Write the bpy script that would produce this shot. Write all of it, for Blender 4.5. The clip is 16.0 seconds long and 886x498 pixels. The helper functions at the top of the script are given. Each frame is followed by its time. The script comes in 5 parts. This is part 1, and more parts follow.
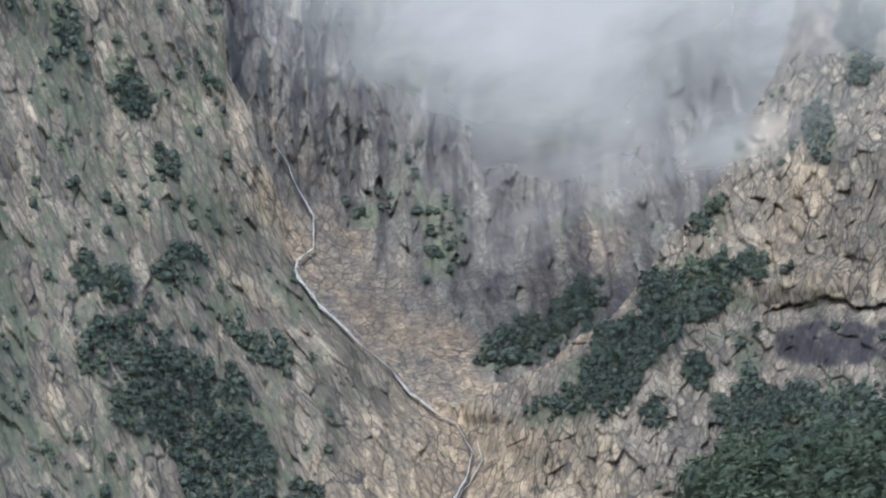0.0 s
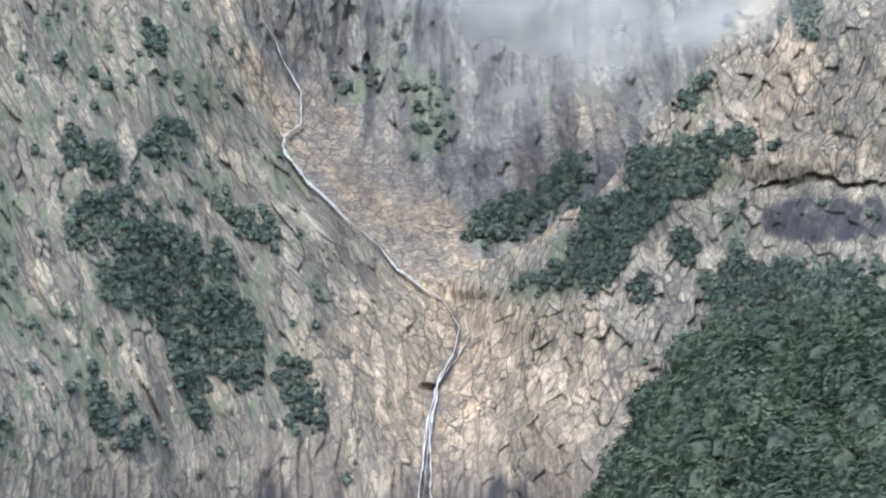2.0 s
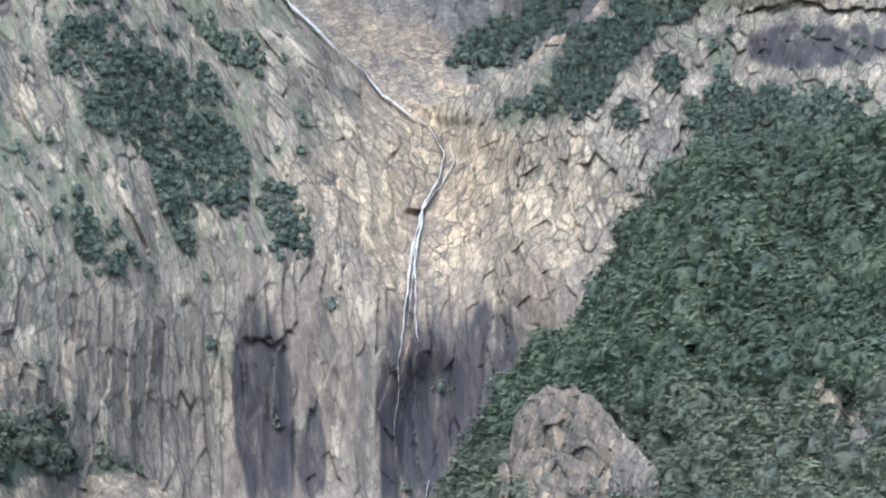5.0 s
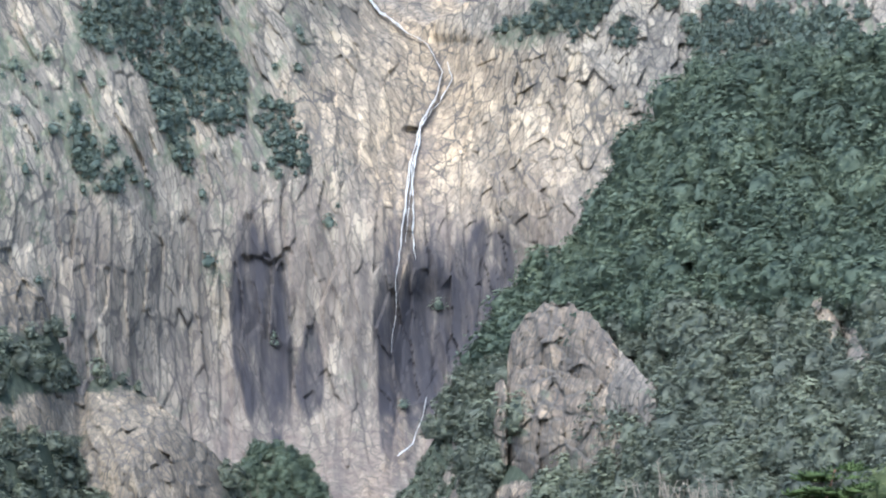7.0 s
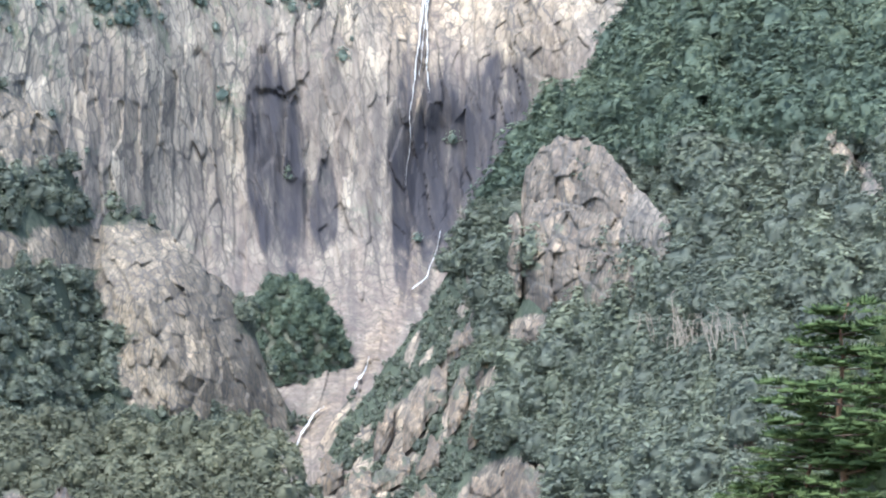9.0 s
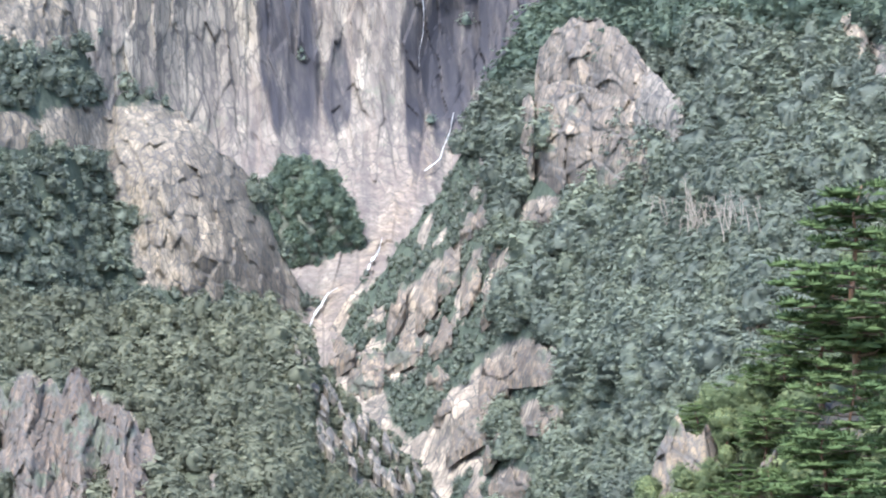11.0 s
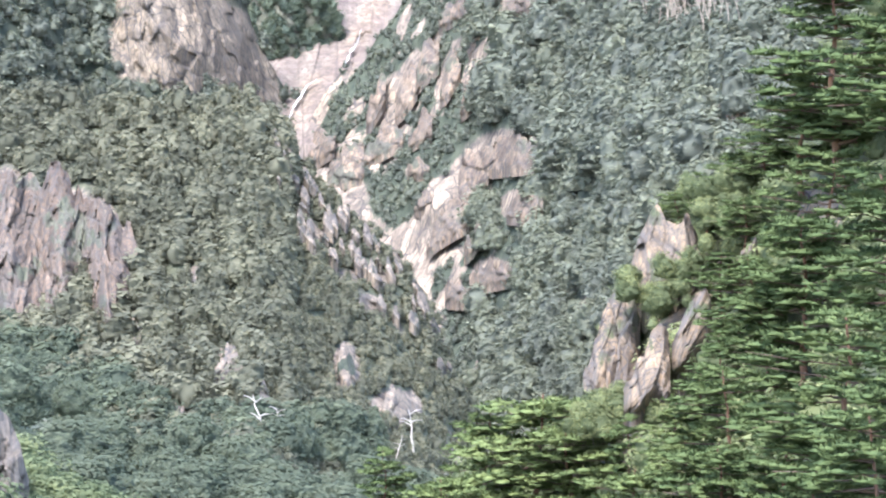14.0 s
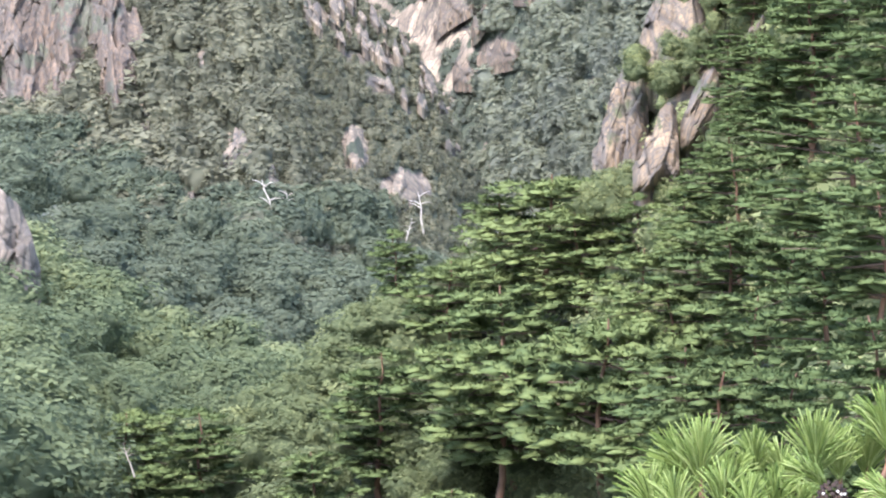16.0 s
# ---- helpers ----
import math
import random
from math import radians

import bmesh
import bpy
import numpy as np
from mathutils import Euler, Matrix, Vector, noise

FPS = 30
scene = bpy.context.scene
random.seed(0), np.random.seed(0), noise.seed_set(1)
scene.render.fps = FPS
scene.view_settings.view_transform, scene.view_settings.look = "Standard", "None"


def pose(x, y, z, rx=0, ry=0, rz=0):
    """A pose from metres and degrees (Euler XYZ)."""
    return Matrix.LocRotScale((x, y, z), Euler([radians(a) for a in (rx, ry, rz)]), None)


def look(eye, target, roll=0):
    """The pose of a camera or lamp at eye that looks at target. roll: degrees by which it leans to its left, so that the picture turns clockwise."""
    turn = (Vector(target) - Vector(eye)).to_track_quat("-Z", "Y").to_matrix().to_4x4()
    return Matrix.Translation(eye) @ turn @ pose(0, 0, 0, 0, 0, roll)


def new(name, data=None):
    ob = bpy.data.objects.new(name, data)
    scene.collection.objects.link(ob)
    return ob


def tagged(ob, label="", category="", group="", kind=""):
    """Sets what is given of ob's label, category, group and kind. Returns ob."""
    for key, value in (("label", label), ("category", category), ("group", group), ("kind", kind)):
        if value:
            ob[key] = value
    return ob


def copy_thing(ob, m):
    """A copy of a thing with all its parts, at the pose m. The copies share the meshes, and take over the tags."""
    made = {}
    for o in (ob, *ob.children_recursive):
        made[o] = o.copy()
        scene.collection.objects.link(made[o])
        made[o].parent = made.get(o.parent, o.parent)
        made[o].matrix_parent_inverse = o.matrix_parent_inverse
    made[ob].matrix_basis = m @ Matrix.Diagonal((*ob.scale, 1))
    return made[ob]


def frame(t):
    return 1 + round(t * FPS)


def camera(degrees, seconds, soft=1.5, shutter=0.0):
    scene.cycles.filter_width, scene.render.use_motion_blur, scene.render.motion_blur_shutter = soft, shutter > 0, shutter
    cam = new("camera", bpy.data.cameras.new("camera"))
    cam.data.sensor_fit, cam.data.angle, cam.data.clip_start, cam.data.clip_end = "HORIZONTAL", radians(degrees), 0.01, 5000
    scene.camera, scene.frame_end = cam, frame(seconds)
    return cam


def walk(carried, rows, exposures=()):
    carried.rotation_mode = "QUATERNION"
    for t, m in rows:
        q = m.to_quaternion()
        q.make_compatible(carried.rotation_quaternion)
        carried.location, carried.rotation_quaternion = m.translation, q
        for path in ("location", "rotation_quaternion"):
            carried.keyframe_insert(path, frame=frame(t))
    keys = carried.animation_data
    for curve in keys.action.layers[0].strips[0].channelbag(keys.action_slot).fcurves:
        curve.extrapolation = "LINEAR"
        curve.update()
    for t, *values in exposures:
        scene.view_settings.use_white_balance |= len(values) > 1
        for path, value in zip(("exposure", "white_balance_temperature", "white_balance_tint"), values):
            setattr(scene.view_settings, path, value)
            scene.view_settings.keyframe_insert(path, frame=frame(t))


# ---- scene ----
# A lookout facing a granite cirque with a long waterfall. Bearings (east positive) and
# elevations are in degrees from the lookout, distances and heights in metres.
cam = camera(16.0, 16.0, soft=2.15)
EYE = (0.0, 0.0, 0.0)
ROWS = [
    (0.0, 0.000, 13.400, 0.000),
    (0.5, -0.078, 12.856, -0.031),
    (1.0, -0.153, 12.167, -0.006),
    (1.5, -0.212, 11.644, -0.050),
    (2.0, -0.247, 11.148, -0.058),
    (2.5, -0.261, 10.794, -0.054),
    (3.0, -0.323, 10.113, -0.054),
    (3.5, -0.435, 9.474, -0.061),
    (4.0, -0.488, 9.002, -0.035),
    (4.5, -0.505, 8.423, -0.075),
    (7.0, -0.583, 6.489, -0.174),
    (7.5, -0.542, 5.658, -0.198),
    (8.0, -0.478, 4.682, -0.210),
    (10.5, -0.122, 2.103, -0.295),
    (11.0, -0.099, 1.313, -0.353),
    (11.5, -0.131, 0.504, -0.306),
    (12.0, -0.162, -0.114, -0.079),
    (12.5, -0.186, -0.635, -0.099),
    (13.0, -0.223, -1.131, -0.089),
    (13.5, -0.374, -1.767, -0.031),
    (14.0, -0.468, -2.488, 0.074),
    (14.5, -0.584, -3.252, 0.348),
    (15.0, -0.621, -4.022, 0.445),
    (15.5, -0.469, -5.166, 0.741),
    (16.0, -0.374, -6.450, 0.854),
]
EXPOSURE = [(0.0, 0.85, 6330, 7), (2.0, 1.38, 6230, 7), (4.5, 1.5, 6150, 7), (7.0, 1.7, 6100, 7), (8.0, 1.84, 6100, 7), (11.0, 2.3, 6100, 10), (12.0, 2.3, 6170, 12), (13.0, 2.38, 6250, 13),
            (13.5, 2.62, 6300, 15), (14.0, 2.58, 6340, 16), (14.5, 2.55, 6380, 16), (16.0, 2.43, 6600, 17)]
walk(cam, [(t, pose(*EYE, 90 + pitch, roll, yaw)) for t, yaw, pitch, roll in ROWS], EXPOSURE)

# ---- light: a bright overcast sky ----
world = bpy.data.worlds.new("overcast_sky")
scene.world = world
world.use_nodes = True
sky = world.node_tree.nodes.new("ShaderNodeTexSky")
sky.sky_type, sky.sun_disc = "NISHITA", False
sky.sun_elevation, sky.sun_rotation = radians(52), radians(201)
sky.air_density, sky.dust_density, sky.ozone_density = 1.0, 1.5, 1.0
background = world.node_tree.nodes["Background"]
background.inputs["Strength"].default_value = 0.14
world.node_tree.links.new(sky.outputs["Color"], background.inputs["Color"])
sun = new("sun", bpy.data.lights.new("sun", "SUN"))
sun.data.energy, sun.data.angle, sun.data.color = 1.5, radians(14), (1.0, 0.98, 0.95)
sun.matrix_world = look((-130, -330, 450), (0, 0, 0))


# ---- numbers: noise over arrays ----
def lattice(ix, iy, iz, seed):
    h = (ix.astype(np.int64) * 374761393 + iy.astype(np.int64) * 668265263 + iz.astype(np.int64) * 2147483647 + seed * 974634777) & 0xFFFFFFFF
    h = ((h ^ (h >> 13)) * 1274126177) & 0xFFFFFFFF
    h = ((h ^ (h >> 16)) * 2246822519) & 0xFFFFFFFF
    return ((h ^ (h >> 15)) & 0xFFFFFF) / float(0xFFFFFF)


def value_noise(x, y, z=None, seed=0):
    """Smooth noise between -1 and 1."""
    x, y = np.asarray(x, float), np.asarray(y, float)
    z = np.zeros_like(x) if z is None else np.asarray(z, float)
    ix, iy, iz = np.floor(x), np.floor(y), np.floor(z)
    fx, fy, fz = [f * f * (3 - 2 * f) for f in (x - ix, y - iy, z - iz)]
    total = 0.0
    for a in (0, 1):
        for b in (0, 1):
            for c in (0, 1):
                w = (fx if a else 1 - fx) * (fy if b else 1 - fy) * (fz if c else 1 - fz)
                total = total + w * lattice(ix + a, iy + b, iz + c, seed)
    return total * 2 - 1


def fbm(x, y, z=None, octaves=4, seed=0):
    total, size = 0.0, 0.5
    for k in range(octaves):
        total = total + size * value_noise(x, y, z, seed + k * 17)
        x, y, size = x * 2.03 + 11.3, y * 2.03 + 5.7, size * 0.5
        z = None if z is None else z * 2.03
    return total


def cells(x, y, seed=0, jitter=0.9):
    """Cracked cells: how far the nearest crack is, each cell's own number, and the offset from its middle."""
    ix, iy = np.floor(x), np.floor(y)
    f1, f2 = np.full(x.shape, 9.0), np.full(x.shape, 9.0)
    own, ox, oy = np.zeros(x.shape), np.zeros(x.shape), np.zeros(x.shape)
    zero = np.zeros_like(ix)
    for a in (-1, 0, 1):
        for b in (-1, 0, 1):
            px = ix + a + 0.5 + jitter * (lattice(ix + a, iy + b, zero, seed) - 0.5)
            py = iy + b + 0.5 + jitter * (lattice(ix + a, iy + b, zero + 1, seed) - 0.5)
            d = np.hypot(x - px, y - py)
            near = d < f1
            f2 = np.where(near, f1, np.minimum(f2, d))
            own = np.where(near, lattice(ix + a, iy + b, zero + 2, seed), own)
            ox, oy = np.where(near, x - px, ox), np.where(near, y - py, oy)
            f1 = np.where(near, d, f1)
    return f2 - f1, own, ox, oy


def step(x, lo, hi):
    t = np.clip((x - lo) / (hi - lo), 0, 1)
    return t * t * (3 - 2 * t)


def curve(points):
    """A soft line through (bearing, value) pairs."""
    xs, ys = zip(*points)
    return lambda b: np.interp(b, xs, ys)


def patch(b, e, spots):
    """Soft oval patches (bearing, elevation, half width, half height, lean): 1 in the middle of each."""
    total = np.zeros_like(b)
    for pb, pe, rb, re, lean in spots:
        u, v = (b - pb - lean * (e - pe)) / rb, (e - pe) / re
        total = np.maximum(total, np.clip(1.6 - 1.2 * np.hypot(u, v), 0, 1))
    return total


def spot(b, e, d):
    b, e = np.radians(b), np.radians(e)
    return np.stack([d * np.sin(b), d * np.cos(b), d * np.tan(e)], -1)


# ---- materials ----
def material(name):
    m = bpy.data.materials.new(name)
    m.use_nodes = True
    return m, m.node_tree.nodes, m.node_tree.links, m.node_tree.nodes["Principled BSDF"]


def node_noise(nodes, links, scale, stretch=(1, 1, 1), detail=6.0, rough=0.6, kind="ShaderNodeTexNoise"):
    place, mapping, tex = nodes.new("ShaderNodeNewGeometry"), nodes.new("ShaderNodeMapping"), nodes.new(kind)
    mapping.inputs["Scale"].default_value = stretch
    links.new(place.outputs["Position"], mapping.inputs["Vector"])
    links.new(mapping.outputs["Vector"], tex.inputs["Vector"])
    tex.inputs["Scale"].default_value = scale
    if kind == "ShaderNodeTexNoise":
        tex.inputs["Detail"].default_value, tex.inputs["Roughness"].default_value = detail, rough
    return tex


def ramp(nodes, links, source, stops):
    r = nodes.new("ShaderNodeValToRGB")
    while len(r.color_ramp.elements) < len(stops):
        r.color_ramp.elements.new(0.5)
    for element, (at, colour) in zip(r.color_ramp.elements, stops):
        element.position, element.color = at, (*colour, 1)
    links.new(source, r.inputs["Fac"])
    return r.outputs["Color"]


def mixed(nodes, links, factor, a, b, blend="MIX"):
    m = nodes.new("ShaderNodeMix")
    m.data_type, m.blend_type = "RGBA", blend
    for socket, value in ((m.inputs[0], factor), (m.inputs[6], a), (m.inputs[7], b)):
        if isinstance(value, bpy.types.NodeSocket):
            links.new(value, socket)
        elif isinstance(value, (int, float)):
            socket.default_value = value
        else:
            socket.default_value = (*value, 1)
    return m.outputs[2]


def number(nodes, links, op, a, b):
    m = nodes.new("ShaderNodeMath")
    m.operation, m.use_clamp = op, op in ("MULTIPLY", "ADD")
    for socket, value in zip(m.inputs, (a, b)):
        if isinstance(value, bpy.types.NodeSocket):
            links.new(value, socket)
        else:
            socket.default_value = value
    return m.outputs[0]


def attribute(nodes, name):
    a = nodes.new("ShaderNodeAttribute")
    a.attribute_name = name
    return a.outputs["Fac"]


def fissures(nodes, links, scale, stretch):
    """Fine cracks between small faces of rock, leaning as the mesh's mark says: how near the next crack is, and each face's own number."""
    place, warp = nodes.new("ShaderNodeNewGeometry"), nodes.new("ShaderNodeTexNoise")
    warp.inputs["Scale"].default_value, warp.inputs["Detail"].default_value = scale * 1.2, 3.0
    links.new(place.outputs["Position"], warp.inputs["Vector"])
    apart, shear, total = nodes.new("ShaderNodeSeparateXYZ"), nodes.new("ShaderNodeCombineXYZ"), place.outputs["Position"]
    links.new(place.outputs["Position"], apart.inputs[0])
    rise = nodes.new("ShaderNodeMath")
    rise.operation, rise.inputs[1].default_value = "SUBTRACT", 190.0
    links.new(apart.outputs[2], rise.inputs[0])
    slip = nodes.new("ShaderNodeMath")
    slip.operation = "MULTIPLY"
    links.new(rise.outputs[0], slip.inputs[0])
    links.new(attribute(nodes, "lean"), slip.inputs[1])
    links.new(slip.outputs[0], shear.inputs[0])
    spread = nodes.new("ShaderNodeVectorMath")
    spread.operation, spread.inputs[3].default_value = "SCALE", 0.45 / scale
    links.new(warp.outputs["Color"], spread.inputs[0])
    for piece in (spread.outputs[0], shear.outputs[0]):
        both = nodes.new("ShaderNodeVectorMath")
        both.operation = "ADD"
        links.new(total, both.inputs[0])
        links.new(piece, both.inputs[1])
        total = both.outputs[0]
    mapping = nodes.new("ShaderNodeMapping")
    mapping.inputs["Scale"].default_value = stretch
    links.new(total, mapping.inputs["Vector"])
    found = []
    for feature in ("DISTANCE_TO_EDGE", "F1"):
        tex = nodes.new("ShaderNodeTexVoronoi")
        tex.feature = feature
        tex.inputs["Scale"].default_value = scale
        links.new(mapping.outputs["Vector"], tex.inputs["Vector"])
        found.append(tex)
    split = nodes.new("ShaderNodeSeparateColor")
    links.new(found[1].outputs["Color"], split.inputs[0])
    return found[0].outputs["Distance"], split.outputs[0]


def rock_material(name, dark, mid, pale, grain=1.0, streak=0.12, moss=((0.092, 0.106, 0.08), (0.185, 0.2, 0.148))):
    """Weathered granite: grey to pale faces, dark upright streaks, fresh, wet and mossy places by the mesh's own marks."""
    m, nodes, links, out = material(name)
    steps = []
    broad = node_noise(nodes, links, 0.035 * grain, (1, 1, 0.55), 8, 0.65)
    fine = node_noise(nodes, links, 0.35 * grain, (1, 1, 0.4), 4, 0.6)
    lines = node_noise(nodes, links, 0.16 * grain, (1, 1, streak), 4, 0.6)
    colour = ramp(nodes, links, broad.outputs["Fac"], [(0.30, dark), (0.48, mid), (0.68, pale)])
    colour = mixed(nodes, links, attribute(nodes, "fresh"), colour, ramp(nodes, links, fine.outputs["Fac"], [(0.3, (0.29, 0.23, 0.166)), (0.7, (0.425, 0.345, 0.256))]))
    shade = ramp(nodes, links, lines.outputs["Fac"], [(0.34, (0.6, 0.6, 0.61)), (0.5, (0.95, 0.95, 0.95)), (0.66, (1.12, 1.11, 1.09))])
    colour = mixed(nodes, links, 0.3, colour, shade, "MULTIPLY")
    speck = ramp(nodes, links, fine.outputs["Fac"], [(0.3, (0.78, 0.78, 0.79)), (0.5, (1, 1, 1)), (0.7, (1.12, 1.11, 1.09))])
    colour = mixed(nodes, links, 0.4, colour, speck, "MULTIPLY")
    block = ramp(nodes, links, attribute(nodes, "block"), [(0.1, (0.76, 0.76, 0.77)), (0.5, (0.97, 0.97, 0.97)), (0.9, (1.18, 1.17, 1.14))])
    colour = mixed(nodes, links, 0.9, colour, block, "MULTIPLY")
    for scale, tall, dark, width in ((0.17 * grain, 0.2 + 0.3 * streak, 0.9, 0.055), (0.42 * grain, 0.28 + 0.3 * streak, 0.65, 0.08)):
        edge, face = fissures(nodes, links, scale, (1, 1, tall))
        tint = ramp(nodes, links, face, [(0.1, (0.74, 0.74, 0.75)), (0.5, (0.98, 0.98, 0.97)), (0.9, (1.22, 1.2, 1.16))])
        colour = mixed(nodes, links, 0.75, colour, tint, "MULTIPLY")
        line = ramp(nodes, links, edge, [(0.45 * width, (1, 1, 1)), (width, (0, 0, 0))])
        some = ramp(nodes, links, broad.outputs["Fac"] if scale < 0.3 * grain else fine.outputs["Fac"], [(0.46, (1, 1, 1)), (0.62, (0.3, 0.3, 0.3))])
        colour = mixed(nodes, links, number(nodes, links, "MULTIPLY", number(nodes, links, "MULTIPLY", line, some), dark), colour, (0.07, 0.068, 0.068))
        steps.append(face)
    tufts = node_noise(nodes, links, 0.55 * grain, (1, 1, 0.8), 3, 0.6)
    ragged = number(nodes, links, "SUBTRACT", tufts.outputs["Fac"], 0.5)
    growth = number(nodes, links, "ADD", attribute(nodes, "moss"), ragged)
    growth = ramp(nodes, links, growth, [(0.34, (0, 0, 0)), (0.62, (1, 1, 1))])
    colour = mixed(nodes, links, growth, colour, ramp(nodes, links, fine.outputs["Fac"], [(0.3, moss[0]), (0.7, moss[1])]))
    colour = mixed(nodes, links, attribute(nodes, "crack"), colour, (0.1, 0.094, 0.089))
    mud = number(nodes, links, "MULTIPLY", attribute(nodes, "stain"), ramp(nodes, links, lines.outputs["Fac"], [(0.36, (0.95, 0.95, 0.95)), (0.68, (0.3, 0.3, 0.3))]))
    colour = mixed(nodes, links, mud, colour, ramp(nodes, links, fine.outputs["Fac"], [(0.3, (0.105, 0.085, 0.077)), (0.7, (0.215, 0.178, 0.158))]))
    wet = number(nodes, links, "MULTIPLY", attribute(nodes, "wet"), ramp(nodes, links, lines.outputs["Fac"], [(0.42, (1, 1, 1)), (0.56, (0.8, 0.8, 0.8)), (0.7, (0.25, 0.25, 0.25))]))
    colour = mixed(nodes, links, wet, colour, (0.042, 0.041, 0.05))
    links.new(colour, out.inputs["Base Color"])
    out.inputs["Roughness"].default_value = 0.85
    out.inputs["Specular IOR Level"].default_value = 0.25
    bump = nodes.new("ShaderNodeBump")
    bump.inputs["Strength"].default_value, bump.inputs["Distance"].default_value = 0.7, 0.6 / grain
    relief = number(nodes, links, "ADD", number(nodes, links, "MULTIPLY", fine.outputs["Fac"], 0.3), number(nodes, links, "ADD", number(nodes, links, "MULTIPLY", steps[0], 0.45), number(nodes, links, "MULTIPLY", steps[1], 0.25)))
    links.new(relief, bump.inputs["Height"])
    links.new(bump.outputs["Normal"], out.inputs["Normal"])
    return m


def leaf_material(name, deep, mid, light, thin=0.35):
    """Leaves or needles: every spray its own green, each tree its own tone."""
    m, nodes, links, out = material(name)
    place = nodes.new("ShaderNodeNewGeometry")
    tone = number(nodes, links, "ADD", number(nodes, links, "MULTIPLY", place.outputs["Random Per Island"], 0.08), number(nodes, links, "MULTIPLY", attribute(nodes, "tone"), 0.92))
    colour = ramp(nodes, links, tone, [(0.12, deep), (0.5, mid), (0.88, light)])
    links.new(colour, out.inputs["Base Color"])
    out.inputs["Roughness"].default_value = 0.8
    out.inputs["Specular IOR Level"].default_value = 0.03
    glow = nodes.new("ShaderNodeBsdfTranslucent")
    links.new(colour, glow.inputs["Color"])
    both = nodes.new("ShaderNodeMixShader")
    both.inputs["Fac"].default_value = thin
    links.new(out.outputs[0], both.inputs[1])
    links.new(glow.outputs[0], both.inputs[2])
    links.new(both.outputs[0], nodes["Material Output"].inputs["Surface"])
    return m


def plain_material(name, dark, light, scale, rough=0.8, stretch=(1, 1, 1), bump=0.02):
    m, nodes, links, out = material(name)
    tex = node_noise(nodes, links, scale, stretch, 7, 0.65)
    links.new(ramp(nodes, links, tex.outputs["Fac"], [(0.3, dark), (0.7, light)]), out.inputs["Base Color"])
    out.inputs["Roughness"].default_value = rough
    b = nodes.new("ShaderNodeBump")
    b.inputs["Distance"].default_value = bump
    links.new(tex.outputs["Fac"], b.inputs["Height"])
    links.new(b.outputs["Normal"], out.inputs["Normal"])
    return m


def cloud_material():
    m, nodes, links, out = material("cloud")
    nodes.remove(out)
    wisps = node_noise(nodes, links, 0.007, (1, 1, 1.6), 3, 0.5)
    body = number(nodes, links, "MULTIPLY", attribute(nodes, "thickness"), ramp(nodes, links, wisps.outputs["Fac"], [(0.25, (0.85, 0.85, 0.85)), (0.7, (1, 1, 1))]))
    white, lit, both, clear, final = [nodes.new("ShaderNode" + n) for n in ("BsdfDiffuse", "BsdfTranslucent", "AddShader", "BsdfTransparent", "MixShader")]
    white.inputs["Color"].default_value = lit.inputs["Color"].default_value = (0.57, 0.57, 0.565, 1)
    for shader, up in ((white, 1), (lit, -1)):
        facing = nodes.new("ShaderNodeCombineXYZ")
        facing.inputs[1].default_value, facing.inputs[2].default_value = -0.25 * up, 0.97 * up
        links.new(facing.outputs[0], shader.inputs["Normal"])
    links.new(white.outputs[0], both.inputs[0])
    links.new(lit.outputs[0], both.inputs[1])
    links.new(body, final.inputs["Fac"])
    links.new(clear.outputs[0], final.inputs[1])
    links.new(both.outputs[0], final.inputs[2])
    links.new(final.outputs[0], nodes["Material Output"].inputs["Surface"])
    return m


GRANITE = rock_material("granite", (0.188, 0.172, 0.15), (0.262, 0.236, 0.203), (0.345, 0.308, 0.262))
# Darker, greyer copy of the granite: the cirque's shade put into the colour.
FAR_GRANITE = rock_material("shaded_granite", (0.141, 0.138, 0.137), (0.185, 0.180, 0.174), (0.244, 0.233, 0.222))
CRAG = rock_material("crag_granite", (0.172, 0.150, 0.132), (0.228, 0.200, 0.176), (0.295, 0.262, 0.230), 1.1, 0.5, ((0.03, 0.042, 0.034), (0.08, 0.097, 0.07)))
SCRUBLAND = rock_material("scrub_slope", (0.15, 0.13, 0.11), (0.2, 0.174, 0.148), (0.26, 0.228, 0.195), 1.8, 0.4, ((0.055, 0.066, 0.046), (0.115, 0.128, 0.088)))
SPUR_ROCK = rock_material("buttress_granite", (0.148, 0.123, 0.097), (0.206, 0.174, 0.138), (0.275, 0.237, 0.188), 1.6, 0.5, ((0.025, 0.035, 0.026), (0.06, 0.074, 0.052)))
PINK_ROCK = rock_material("pink_granite", (0.125, 0.1, 0.085), (0.182, 0.148, 0.126), (0.25, 0.207, 0.179), 0.9, 0.5, ((0.07, 0.08, 0.06), (0.15, 0.16, 0.12)))
CRAG_PINK = rock_material("crag_pink_granite", (0.092, 0.067, 0.052), (0.146, 0.11, 0.086), (0.205, 0.16, 0.127), 2.1, 0.3, ((0.05, 0.06, 0.045), (0.12, 0.13, 0.095)))
NEAR_ROCK = rock_material("near_granite", (0.092, 0.066, 0.044), (0.158, 0.118, 0.079), (0.235, 0.183, 0.125), 4.0, 0.5, ((0.035, 0.045, 0.025), (0.09, 0.105, 0.055)))
FOREST_FLOOR = rock_material("wooded_slope", (0.05, 0.06, 0.04), (0.08, 0.09, 0.055), (0.14, 0.14, 0.09))
# Distant leaf colours are paled and blued, with haze mixed into the base colour.
FAR_LEAF = leaf_material("far_hazed_foliage", (0.128, 0.147, 0.126), (0.182, 0.209, 0.168), (0.23, 0.256, 0.188), 0.35)
